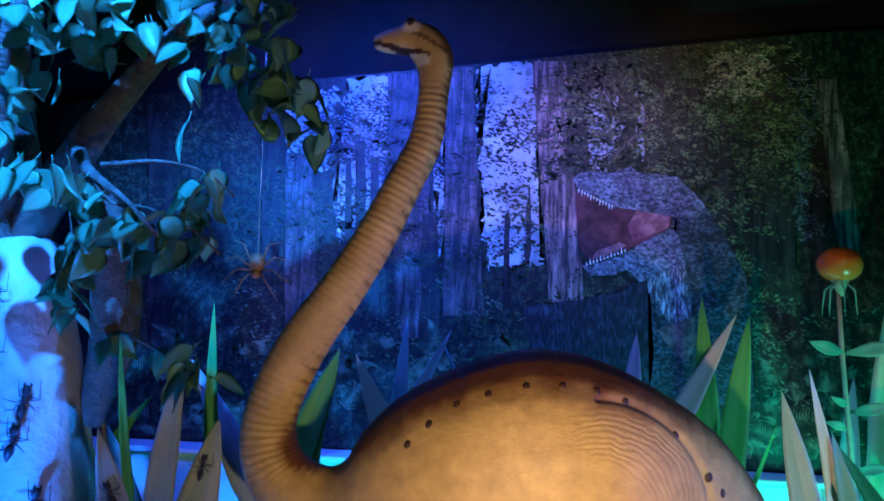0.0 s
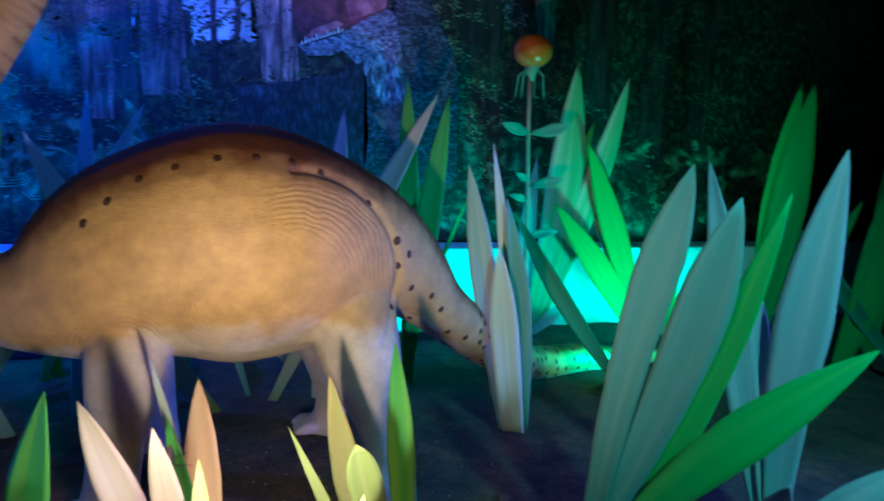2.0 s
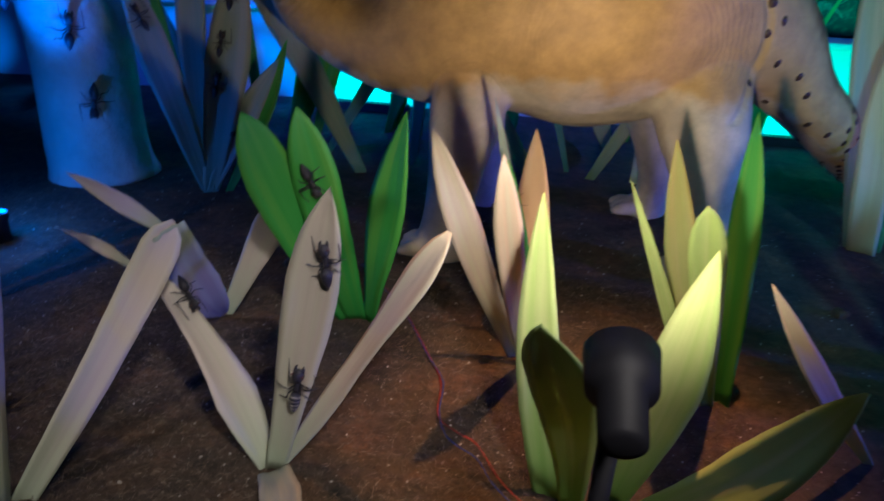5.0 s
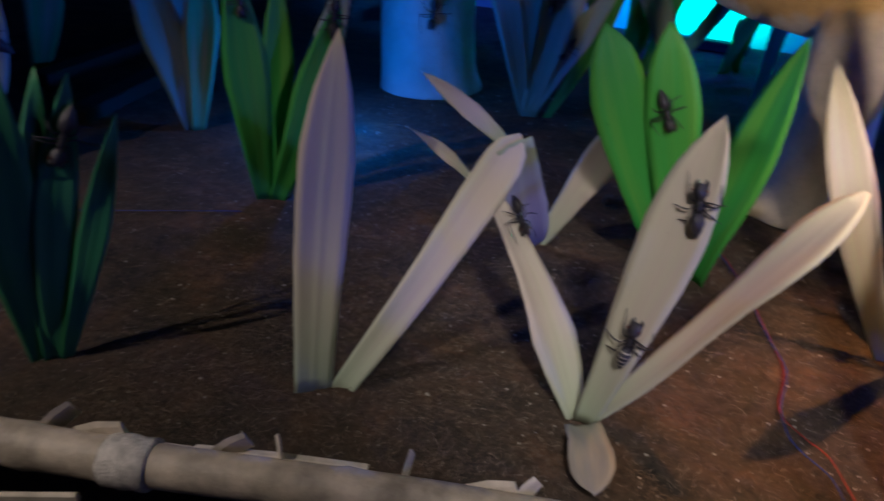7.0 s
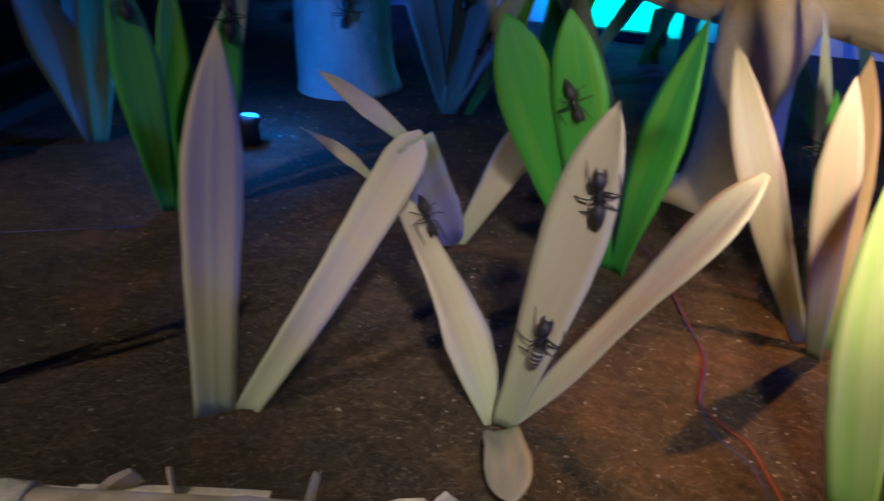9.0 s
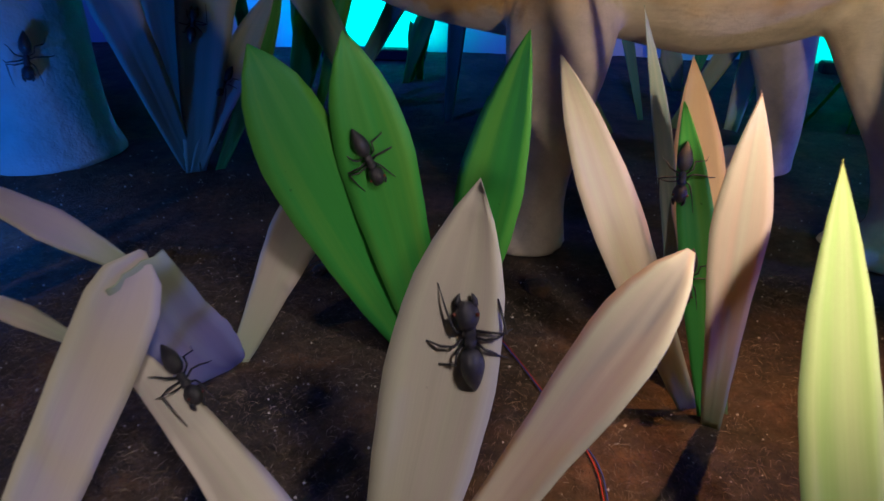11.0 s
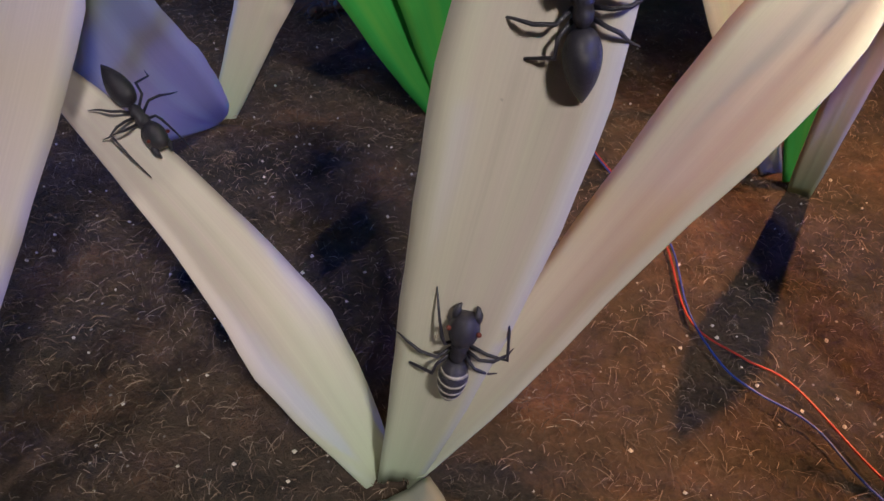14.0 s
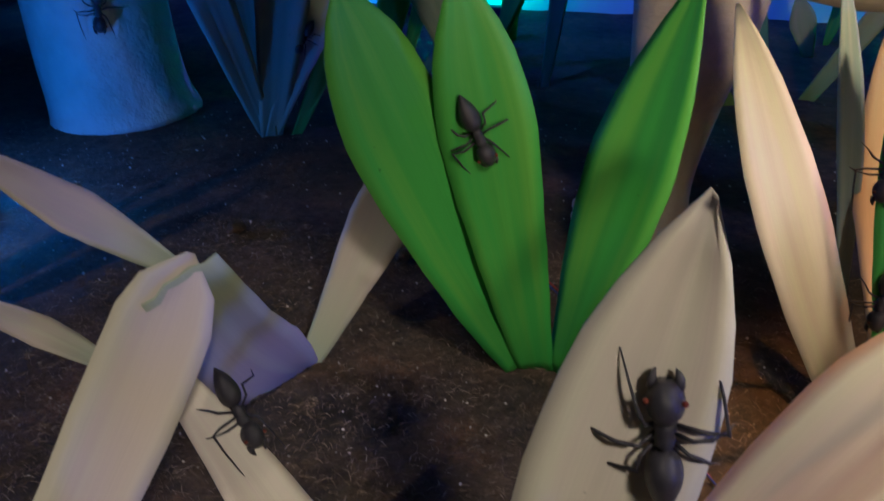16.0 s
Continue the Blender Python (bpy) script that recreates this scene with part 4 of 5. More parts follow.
    co2 = co + nor.reshape(-1, 3) * fold[:, None] * (co[:, 2] > 0.3)[:, None]
    fin.vertices.foreach_set("co", co2.ravel())
    fin.update()
    m, t, p = material("painted_statue_hide")
    a = t.nodes.new("ShaderNodeAttribute")
    a.attribute_name = "paint"
    f1 = noise_of(t, 12, 6, rough=0.65)
    c = mixed(t, a.outputs["Color"], ramp(t, f1, [(0.3, (0.72, 0.70, 0.66)), (0.7, (1.12, 1.1, 1.05))]), 1.0, "MULTIPLY")
    t.links.new(c, p.inputs["Base Color"])
    p.inputs["Roughness"].default_value = 0.5
    p.inputs["Specular IOR Level"].default_value = 0.4
    rg = t.nodes.new("ShaderNodeAttribute")
    rg.attribute_name = "rings"
    mu = node(t, "ShaderNodeMath")
    mu.operation = "MULTIPLY"
    mu.inputs[1].default_value = 6.283 / 0.027
    t.links.new(rg.outputs["Fac"], mu.inputs[0])
    wob = node(t, "ShaderNodeMath")
    wob.operation = "MULTIPLY_ADD"
    wob.inputs[1].default_value = 3.0
    t.links.new(noise_of(t, 14, 2), wob.inputs[0])
    t.links.new(mu.outputs[0], wob.inputs[2])
    sn = node(t, "ShaderNodeMath")
    sn.operation = "SINE"
    t.links.new(wob.outputs[0], sn.inputs[0])
    def attr(nm):
        q = t.nodes.new("ShaderNodeAttribute")
        q.attribute_name = nm
        return q.outputs["Fac"]
    def calc(op, x, y, z=None):
        q = node(t, "ShaderNodeMath")
        q.operation = op
        for sock, v in zip(q.inputs, (x, y, z)):
            if isinstance(v, (int, float)):
                sock.default_value = v
            elif v is not None:
                t.links.new(v, sock)
        return q.outputs[0]
    rings = calc("MULTIPLY", sn.outputs[0], attr("ring_depth"))
    folds = calc("MULTIPLY", calc("SINE", calc("MULTIPLY_ADD", attr("fold_r"), 6.283 / 0.019, calc("MULTIPLY", noise_of(t, 7, 4), 16.0)), 0), attr("fold_a"))
    b1 = node(t, "ShaderNodeBump", Strength=0.42, Distance=0.005)
    t.links.new(calc("ADD", rings, calc("MULTIPLY", folds, 0.7)), b1.inputs["Height"])
    b2 = node(t, "ShaderNodeBump", Strength=0.5, Distance=0.008)
    t.links.new(noise_of(t, 38, 7, (1, 1, 2.2), rough=0.7), b2.inputs["Height"])
    t.links.new(b1.outputs[0], b2.inputs["Normal"])
    t.links.new(b2.outputs[0], p.inputs["Normal"])
    fin.materials.clear()
    fin.materials.append(m)
    fin.materials.append(plain("dark_wart_paint", (0.055, 0.022, 0.012), 0.5))
    # warts: a row along the back and a scatter over the tail
    bm = bmesh.new()
    nr = np.empty(n * 3)
    fin.vertices.foreach_get("normal", nr)
    nr = nr.reshape(-1, 3)
    rnd = random.Random(5)
    warts = [(0.016, x, z) for x, z in WARTS]
    def wart(k, r):
        c, nn = Vector(co2[k]), Vector(nr[k])
        q = nn.to_track_quat("Z", "Y").to_matrix().to_4x4()
        res = bmesh.ops.create_uvsphere(bm, u_segments=8, v_segments=5, radius=r, matrix=Matrix.Translation(c - nn * r * 0.3) @ q @ Matrix.Diagonal((1, 1.2, 0.6, 1)))
        for f in {f for v in res["verts"] for f in v.link_faces}:
            f.material_index = 1
    front = nr[:, 1] < -0.05
    for r, x, z in warts:
        d = (co2[:, 0] - x) ** 2 + (co2[:, 2] - z) ** 2 + np.where(front, 0, 9)
        wart(int(d.argmin()), r)
    tail = np.where((co2[:, 0] > 1.35) & (co2[:, 2] > 0.03))[0]
    taken = []
    for _ in range(900):
        k = int(tail[rnd.randrange(len(tail))])
        if all(np.linalg.norm(co2[k] - o) > 0.045 for o in taken):
            taken.append(co2[k])
            wart(k, 0.0135)
    extra = bpy.data.meshes.new("warts")
    bm.to_mesh(extra)
    bm.free()
    bm = bmesh.new()
    bm.from_mesh(fin)
    bm.from_mesh(extra)
    bm.to_mesh(fin)
    bm.free()
    bpy.data.meshes.remove(extra)
    fin.polygons.foreach_set("use_smooth", [True] * len(fin.polygons))
    ob = new("dinosaur_statue", fin)
    tagged(ob, "long-necked dinosaur statue with tan hide, brown back and dark warts", "statue")


WARTS = [(-0.103, 0.959), (-0.032, 1.033), (0.061, 1.099), (0.164, 1.136), (0.284, 1.169), (0.406, 1.177), (0.526, 1.161), (0.619, 1.128), (0.788, 1.026), (0.894, 0.899), (0.947, 0.846), (0.897, 0.804), (0.968, 0.717), (1.07, 0.664), (1.119, 0.6), (0.885, 0.655), (1.0, 0.562), (1.179, 0.486), (1.271, 0.441), (1.206, 0.402)]
statue()


# ---- tiny reflections on the statue's back, modelled as white slivers ----
for x, z in ((0.401, 1.259), (0.449, 1.247), (0.491, 1.239), (0.570, 1.219)):
    bm = bmesh.new()
    tube(bm, [((x + 0.004, 2.70, z - 0.03), 0.0025, 0.0025), ((x, 2.70, z), 0.003, 0.003), ((x - 0.003, 2.695, z + 0.018), 0.002, 0.002)], 6)
    tagged(part("back_glint", bm, RING), "small white reflection on the statue's back, modelled as a sliver", "cable tie", "tie ends on the statue")


# ---- toy ants ----
def ant_master(banded=False):
    root = thing("toy_ant", "black rubber toy ant clinging to a leaf", "toy ant", group="toy ants")
    bm = bmesh.new()
    tube(bm, [((0, y, z), w, h) for y, z, w, h in ((0.225, 0.10, 0.05, 0.05), (0.25, 0.11, 0.105, 0.085), (0.30, 0.115, 0.145, 0.115), (0.36, 0.115, 0.158, 0.125), (0.42, 0.11, 0.150, 0.115), (0.47, 0.10, 0.125, 0.09), (0.50, 0.09, 0.085, 0.06))], 18)
    for sx in (-1, 1):
        tube(bm, [((sx * 0.075, 0.46, 0.10), 0.048, 0.045), ((sx * 0.085, 0.52, 0.095), 0.036, 0.032), ((sx * 0.072, 0.56, 0.085), 0.020, 0.018), ((sx * 0.060, 0.58, 0.08), 0.006, 0.006)], 8)
    head = part("head", bm, ANT, root)
    for sx in (-1, 1):
        bm = bmesh.new()
        ball(bm, (sx * 0.118, 0.40, 0.19), 0.022, seg=8, rings=6)
        part("eye", bm, ANTEYE, head, "dull red eye")
    bm = bmesh.new()
    tube(bm, [((0, y, z), w, h) for y, z, w, h in ((0.25, 0.09, 0.05, 0.04), (0.21, 0.10, 0.085, 0.07), (0.16, 0.105, 0.095, 0.08), (0.12, 0.10, 0.075, 0.06), (0.085, 0.105, 0.088, 0.07), (0.03, 0.10, 0.085, 0.065), (-0.01, 0.095, 0.05, 0.04), (-0.03, 0.09, 0.035, 0.03))], 14)
    part("thorax", bm, ANT, root)
    bm = bmesh.new()
    gaster = smooth_path([(0, -0.015, 0.09, 0.03, 0.03), (0, -0.05, 0.10, 0.10, 0.085), (0, -0.13, 0.12, 0.148, 0.12), (0, -0.22, 0.13, 0.152, 0.125), (0, -0.33, 0.135, 0.118, 0.10), (0, -0.43, 0.13, 0.065, 0.055), (0, -0.51, 0.12, 0.008, 0.008)], 22)
    tube(bm, [(p[:3], p[3], p[4]) for p in gaster], 18)
    abdomen = part("abdomen", bm, ANT, root)
    if banded:
        for k in (6, 9, 12, 15):
            bm = bmesh.new()
            tube(bm, [(gaster[k + d][:3], gaster[k + d][3] * q, gaster[k + d][4] * q) for d, q in ((0, 1.0), (0, 1.025), (1, 1.025), (1, 1.0))], 18)
            part("band", bm, ANTPALE, abdomen, "pale band")
    # each leg: hip, knee, shin and foot; the two sides are bent differently
    shapes = (([(0.06, 0.17, 0.09), (0.12, 0.20, 0.17), (0.15, 0.26, 0.17), (0.21, 0.44, 0.12), (0.28, 0.68, 0.03)], [(0.06, 0.17, 0.09), (0.22, 0.19, 0.17), (0.38, 0.17, 0.16), (0.34, 0.42, 0.11), (0.27, 0.70, 0.03)]),
              ([(0.06, 0.10, 0.09), (0.16, 0.03, 0.17), (0.30, 0.03, 0.15), (0.44, 0.05, 0.08), (0.56, 0.04, -0.02)], [(0.06, 0.10, 0.09), (0.17, 0.11, 0.17), (0.28, 0.12, 0.16), (0.38, 0.16, 0.09), (0.42, 0.13, -0.02)]),
              ([(0.06, 0.03, 0.09), (0.15, -0.06, 0.16), (0.17, -0.19, 0.15), (0.36, -0.22, 0.07), (0.40, -0.31, -0.02)], [(0.06, 0.03, 0.09), (0.15, 0.00, 0.17), (0.22, -0.04, 0.15), (0.28, -0.13, 0.07), (0.35, -0.20, -0.02)]))
    for pair in shapes:
        for sx, rows in zip((-1, 1), pair):
            bm = bmesh.new()
            tube(bm, [((sx * x, y, z), w, w) for (x, y, z), w in zip(rows, (0.017, 0.015, 0.016, 0.011, 0.005))], 7)
            part("leg", bm, ANT, root)
    return root


ANT_MASTER = ant_master()


def ant_on(leaf, u, v, length, heading=0.0, lift=0.0, label="", ob=None):
    """Sets an ant on a blade at (u, v); heading in degrees from the blade's tip."""
    at, axis, n, s = leaf
    c = at(u, v, 0.001 - 0.04 * length + lift)
    e = 0.02
    ax = (at(min(u + e, 0.99), v) - at(u - e, v)).normalized()
    nn = n - ax * n.dot(ax)
    nn.normalize()
    ss = ax.cross(nn)
    m = Matrix((ss, ax, nn)).transposed().to_4x4()
    m = Matrix.Translation(c) @ m @ Matrix.Rotation(radians(heading), 4, "Z") @ Matrix.Scale(length, 4)
    ob = ob or copy_thing(ANT_MASTER, Matrix())
    ob.matrix_basis = m
    if label:
        ob["label"] = label
    return ob


ant_on(LEAVES[0], 0.766, -0.44, 0.088, 14, label="large black rubber toy ant climbing a pale tan leaf")
ant_on(LEAVES[1], 0.76, -1.15, 0.085, 165)
ant_on(LEAVES[12], 0.715, 0.22, 0.100, 192, label="black rubber toy ant heading down a green leaf")
ant_on(LEAVES[37], 0.80, 0.6, 0.095, 170)
ant_on(LEAVES[37], 0.50, 0.6, 0.090, 165)
ant_on(LEAVES[29], 0.82, -0.2, 0.115, 170)
ant_on(LEAVES[24], 0.90, 0.0, 0.11, 10)
ant_on(LEAVES[23], 0.86, -0.3, 0.10, 175)
ant_on(LEAVES[31], 0.78, 0.0, 0.14, 70)
ant_on(LEAVES[13], 0.80, 0.3, 0.10, 5)
ant_on(LEAVES[13], 0.62, 0.4, 0.10, 0)
ant_on(LEAVES[13], 0.46, 0.4, 0.10, -5)
ant_on(LEAVES[17], 0.50, 0.2, 0.10, 175)
ant_on(LEAVES[15], 0.75, 0.0, 0.10, 10)
ant_on(LEAVES[0], 0.335, -0.30, 0.098, 6, label="small dark toy ant with pale bands low on a leaf", ob=ant_master(banded=True))


# ---- the leafy tree ----
def tree():
    root = thing("tree", "artificial tree with a pale wrapped trunk and glossy leaves", "tree", (-1.75, 2.95, 0))
    bm = bmesh.new()
    lower = smooth_path([(-1.74, 2.95, -0.02, 0.23), (-1.75, 2.95, 0.12, 0.205), (-1.77, 2.95, 0.6, 0.20), (-1.86, 2.95, 1.1, 0.19), (-2.04, 2.97, 1.62, 0.18)], 18)
    rings = tube(bm, [(p[:3], p[3], p[3]) for p in lower], 24)
    for r in rings:
        for v in r:
            v.co += Vector((v.co.x + 1.8, v.co.y - 2.95, 0)).normalized() * 0.018 * noise.noise(Vector((v.co.x * 5, v.co.y * 5, v.co.z * 2.2)))
    part("trunk", bm, CLOTH, root, "pale cloth-wrapped lower trunk")
    limbs = [[(-2.02, 2.97, 1.55, 0.17), (-2.08, 2.98, 1.9, 0.13), (-2.15, 2.95, 2.4, 0.10), (-2.2, 2.9, 3.2, 0.07)],
             [(-2.03, 2.95, 1.65, 0.12), (-1.80, 2.9, 1.95, 0.085), (-1.55, 2.8, 2.22, 0.06), (-1.2, 2.7, 2.55, 0.035), (-0.95, 2.65, 2.62, 0.015)],
             [(-2.05, 2.9, 1.75, 0.08), (-1.9, 2.6, 2.1, 0.05), (-1.75, 2.4, 2.4, 0.03), (-1.5, 2.3, 2.5, 0.012)],
             [(-1.72, 2.85, 2.05, 0.04), (-1.5, 2.6, 1.9, 0.02), (-1.25, 2.45, 1.75, 0.01), (-1.1, 2.4, 1.62, 0.006)],
             [(-1.62, 3.02, 1.18, 0.02), (-1.5, 2.95, 1.27, 0.010), (-1.35, 2.87, 1.25, 0.006), (-1.2, 2.85, 1.18, 0.004), (-1.08, 2.85, 1.08, 0.003)],
             [(-1.5, 2.6, 1.9, 0.012), (-1.35, 2.52, 1.76, 0.007), (-1.2, 2.5, 1.74, 0.005), (-1.02, 2.5, 1.66, 0.004), (-0.92, 2.5, 1.58, 0.003)],
             [(-1.45, 2.6, 1.92, 0.012), (-1.2, 2.56, 1.93, 0.006), (-1.02, 2.55, 1.89, 0.004), (-0.9, 2.55, 1.80, 0.003)],
             [(-1.66, 2.7, 1.9, 0.014), (-1.56, 2.62, 1.72, 0.007), (-1.52, 2.6, 1.52, 0.005), (-1.51, 2.6, 1.34, 0.003)],
             [(-1.62, 3.0, 0.9, 0.05), (-1.55, 3.0, 1.3, 0.10), (-1.62, 3.0, 1.7, 0.10), (-1.8, 2.95, 2.0, 0.08)]]
    for l in limbs:
        bm = bmesh.new()
        tube(bm, [(p[:3], p[3], p[3]) for p in smooth_path(l, 12)], 10)
        part("limb", bm, BARK, root)
    rnd = random.Random(11)
    meshes = []
    for k in range(3):
        bm = bmesh.new()
        uvl = bm.loops.layers.uv.new("uv")
        n, fold = 8, (0.18, 0.28, 0.10)[k]
        rows = []
        for i in range(n + 1):
            u = i / n
            w = 0.36 * math.sin(math.pi * min(u * 1.02 + 0.02, 1) ** 0.72) ** 0.9 if 0 < i < n else 0.012
            droop = -0.22 * u * u
            rows.append([bm.verts.new((v * w, u, droop + fold * abs(v) * w + 0.02 * math.sin(7 * u + 3 * v + k))) for v in (-1, -0.5, 0, 0.5, 1)])
        for i in range(n):
            for j in range(4):
                f = bm.faces.new((rows[i][j], rows[i][j + 1], rows[i + 1][j + 1], rows[i + 1][j]))
                for lp, (a, b) in zip(f.loops, ((j, i), (j + 1, i), (j + 1, i + 1), (j, i + 1))):
                    lp[uvl].uv = (a / 4, b / n)
        bmesh.ops.solidify(bm, geom=bm.faces[:], thickness=0.012)
        tube(bm, [((0, -0.18, 0.03), 0.012, 0.012), ((0, 0.02, 0.0), 0.012, 0.012)], 5)
        me = bpy.data.meshes.new("tree_leaf")
        bm.to_mesh(me)
        bm.free()
        me.materials.append(TREE_LEAF)
        me.polygons.foreach_set("use_smooth", [True] * len(me.polygons))
        meshes.append(me)
    inv = Matrix.Translation((-1.75, 2.95, 0)).inverted()
    # clusters: centre, spread, count
    for c, sp, count in (((-1.75, 2.45, 2.42), (0.26, 0.2, 0.16), 44), ((-1.45, 2.45, 2.45), (0.18, 0.2, 0.13), 26), ((-0.95, 2.55, 2.43), (0.17, 0.15, 0.12), 34), ((-0.78, 2.5, 2.22), (0.11, 0.12, 0.16), 22), ((-1.95, 2.45, 2.05), (0.14, 0.15, 0.13), 20),
                         ((-1.50, 2.5, 1.85), (0.14, 0.12, 0.07), 14), ((-0.99, 2.55, 1.87), (0.06, 0.04, 0.03), 5), ((-1.03, 2.55, 1.77), (0.09, 0.05, 0.04), 6), ((-1.05, 2.5, 1.68), (0.10, 0.05, 0.04), 7),
                         ((-1.24, 2.5, 1.70), (0.10, 0.05, 0.03), 7), ((-1.16, 2.5, 1.60), (0.09, 0.05, 0.03), 5), ((-1.37, 2.5, 1.66), (0.07, 0.05, 0.05), 5), ((-1.53, 2.6, 1.60), (0.05, 0.05, 0.09), 9), ((-1.52, 2.6, 1.40), (0.04, 0.04, 0.06), 5),
                         ((-1.20, 2.85, 1.22), (0.08, 0.04, 0.04), 5), ((-1.12, 2.85, 1.14), (0.07, 0.04, 0.04), 4), ((-1.45, 2.85, 1.26), (0.05, 0.04, 0.02), 2), ((-0.66, 2.5, 2.14), (0.08, 0.06, 0.08), 8), ((-0.98, 2.6, 2.68), (0.1, 0.1, 0.05), 6), ((-1.85, 2.4, 2.72), (0.15, 0.1, 0.06), 6)):
        for _ in range(count):
            p = Vector([rnd.gauss(c[i], sp[i] * 0.75) for i in range(3)])
            size = rnd.uniform(0.11, 0.185)
            turn = Euler((rnd.gauss(-0.95, 0.45), rnd.gauss(0, 0.5), rnd.gauss(math.pi, 1.3)))
            ob = new("leaf", rnd.choice(meshes))
            ob.parent = root
            ob.matrix_parent_inverse = inv
            ob.matrix_basis = Matrix.Translation(p) @ turn.to_matrix().to_4x4() @ Matrix.Scale(size, 4)
    root.location += Vector((0.11, 0.06, 0))


tree()


def ant_at(p, towards, normal, length, label):
    y = Vector(towards).normalized()
    n = Vector(normal)
    n = (n - y * n.dot(y)).normalized()
    m = Matrix((y.cross(n), y, n)).transposed().to_4x4()
    ob = copy_thing(ANT_MASTER, Matrix())
    ob.matrix_basis = Matrix.Translation(p) @ m @ Matrix.Scale(length, 4)
    ob["label"] = label


for a, z, up in ((-62, 0.62, 1), (-75, 0.85, 1), (-100, 0.95, -1), (-60, 1.0, 1), (-84, 1.18, 1), (-72, 1.42, 1), (-96, 1.55, 1), (-115, 0.75, 1), (-50, 0.36, -1)):
    c = Vector((-1.66, 3.01, z)) if z < 0.7 else Vector((-1.66 - 0.29 * (z - 0.6) ** 1.2, 3.01, z))
    out = Vector((math.cos(radians(a)), math.sin(radians(a)), 0))
    ant_at(c + out * 0.213, (0.15 * up, 0, up), out, 0.14, "black rubber toy ant on the wrapped trunk")

tagged(ANT_MASTER, "black rubber toy ant on the soil by the plants")
ANT_MASTER.matrix_basis = Matrix.Translation((-0.50, 2.30, 0.004)) @ Matrix.Rotation(2.2, 4, "Z") @ Matrix.Scale(0.10, 4)


# ---- hanging spider ----
def spider():
    root = thing("toy_spider", "orange-brown toy spider hanging on a thread", "toy spider", (-0.82, 3.0, 1.583))
    o = Vector((-0.82, 3.0, 1.583))
    bm = bmesh.new()
    ball(bm, o + Vector((0, 0, 0.02)), 0.034, (1, 0.8, 1.2))
    part("abdomen", bm, SPIDER, root)
    bm = bmesh.new()
    ball(bm, o + Vector((0, -0.01, -0.03)), 0.02, (1, 0.8, 1))
    part("head", bm, SPIDER, root)
    for sx in (-1, 1):
        for k, a in enumerate((0.9, 0.25, -0.35, -0.95)):
            bm = bmesh.new()
            r = 0.15
            pts = [o + Vector((sx * 0.012, 0, -0.01)), o + Vector((sx * 0.55 * r * math.cos(a), -0.03, r * (0.62 * math.sin(a) + 0.12))), o + Vector((sx * r * math.cos(a * 0.9), 0.0, r * (1.05 * math.sin(a) - 0.08)))]
            tube(bm, [(p, q, q) for p, q in zip(pts, (0.004, 0.0035, 0.0015))], 6)
            part("leg", bm, SPIDER, root)
    bm = bmesh.new()
    tube(bm, [(o + Vector((0, 0, 0.05)), 0.001, 0.001), (o + Vector((0, -0.1, 0.95)), 0.001, 0.001)], 5)
    part("thread", bm, SPLINT, root, "thin pale thread")


spider()


# ---- orange flower bulb on its stalk ----
def flower():
    b = Vector((2.06, 4.05, 0))
    root = thing("flower", "tall artificial flower with a glossy orange bulb", "flower", b)
    top = Vector((2.035, 4.05, 1.715))
    bm = bmesh.new()
    tube(bm, [((b + (top - b) * f) + Vector((0.012 * math.sin(f * 5), 0, -0.01)), 0.017 - 0.006 * f, 0.017 - 0.006 * f) for f in (0, 0.2, 0.4, 0.6, 0.8, 1)], 10)
    part("stalk", bm, STEM, root, "pinkish brown stalk")
    bm = bmesh.new()
    ball(bm, top + Vector((0, 0, 0.10)), 0.112, (1, 1, 0.86), 28, 18)
    part("bulb", bm, FRUIT, root, "glossy orange bulb")
    bm = bmesh.new()
    tube(bm, [(top + Vector((0, 0, z)), r, r) for z, r in ((-0.07, 0.014), (-0.02, 0.03), (0.03, 0.055), (0.04, 0.03))], 12)
    part("calyx", bm, LEAF["pinkish"], root, "pink calyx")
    rnd = random.Random(3)
    for k in range(7):
        a = k * 0.9
        bm = bmesh.new()
        d = Vector((math.cos(a), math.sin(a), 0))
        tube(bm, [(top + d * 0.03, 0.004, 0.002), (top + d * 0.075 + Vector((0, 0, -0.04)), 0.006, 0.002), (top + d * (0.08 + 0.02 * rnd.random()) + Vector((0, 0, -0.17)), 0.001, 0.001)], 6)
        part("sepal", bm, LEAF["pale"], root)
    for f, a, l in ((0.78, 0.2, 0.26), (0.78, 3.0, 0.24), (0.6, 0.5, 0.22), (0.55, 3.4, 0.16), (0.42, 0.0, 0.2), (0.62, 2.2, 0.15)):
        o = b + (top - b) * f
        d = Vector((math.cos(a), -0.4, 0.25))
        blade((root, Vector((0.4, 0.2, 1.3))), "teal", o, o + d.normalized() * l, l * 0.3, bow=0.03, widest=0.5, foot=0.1)


flower()


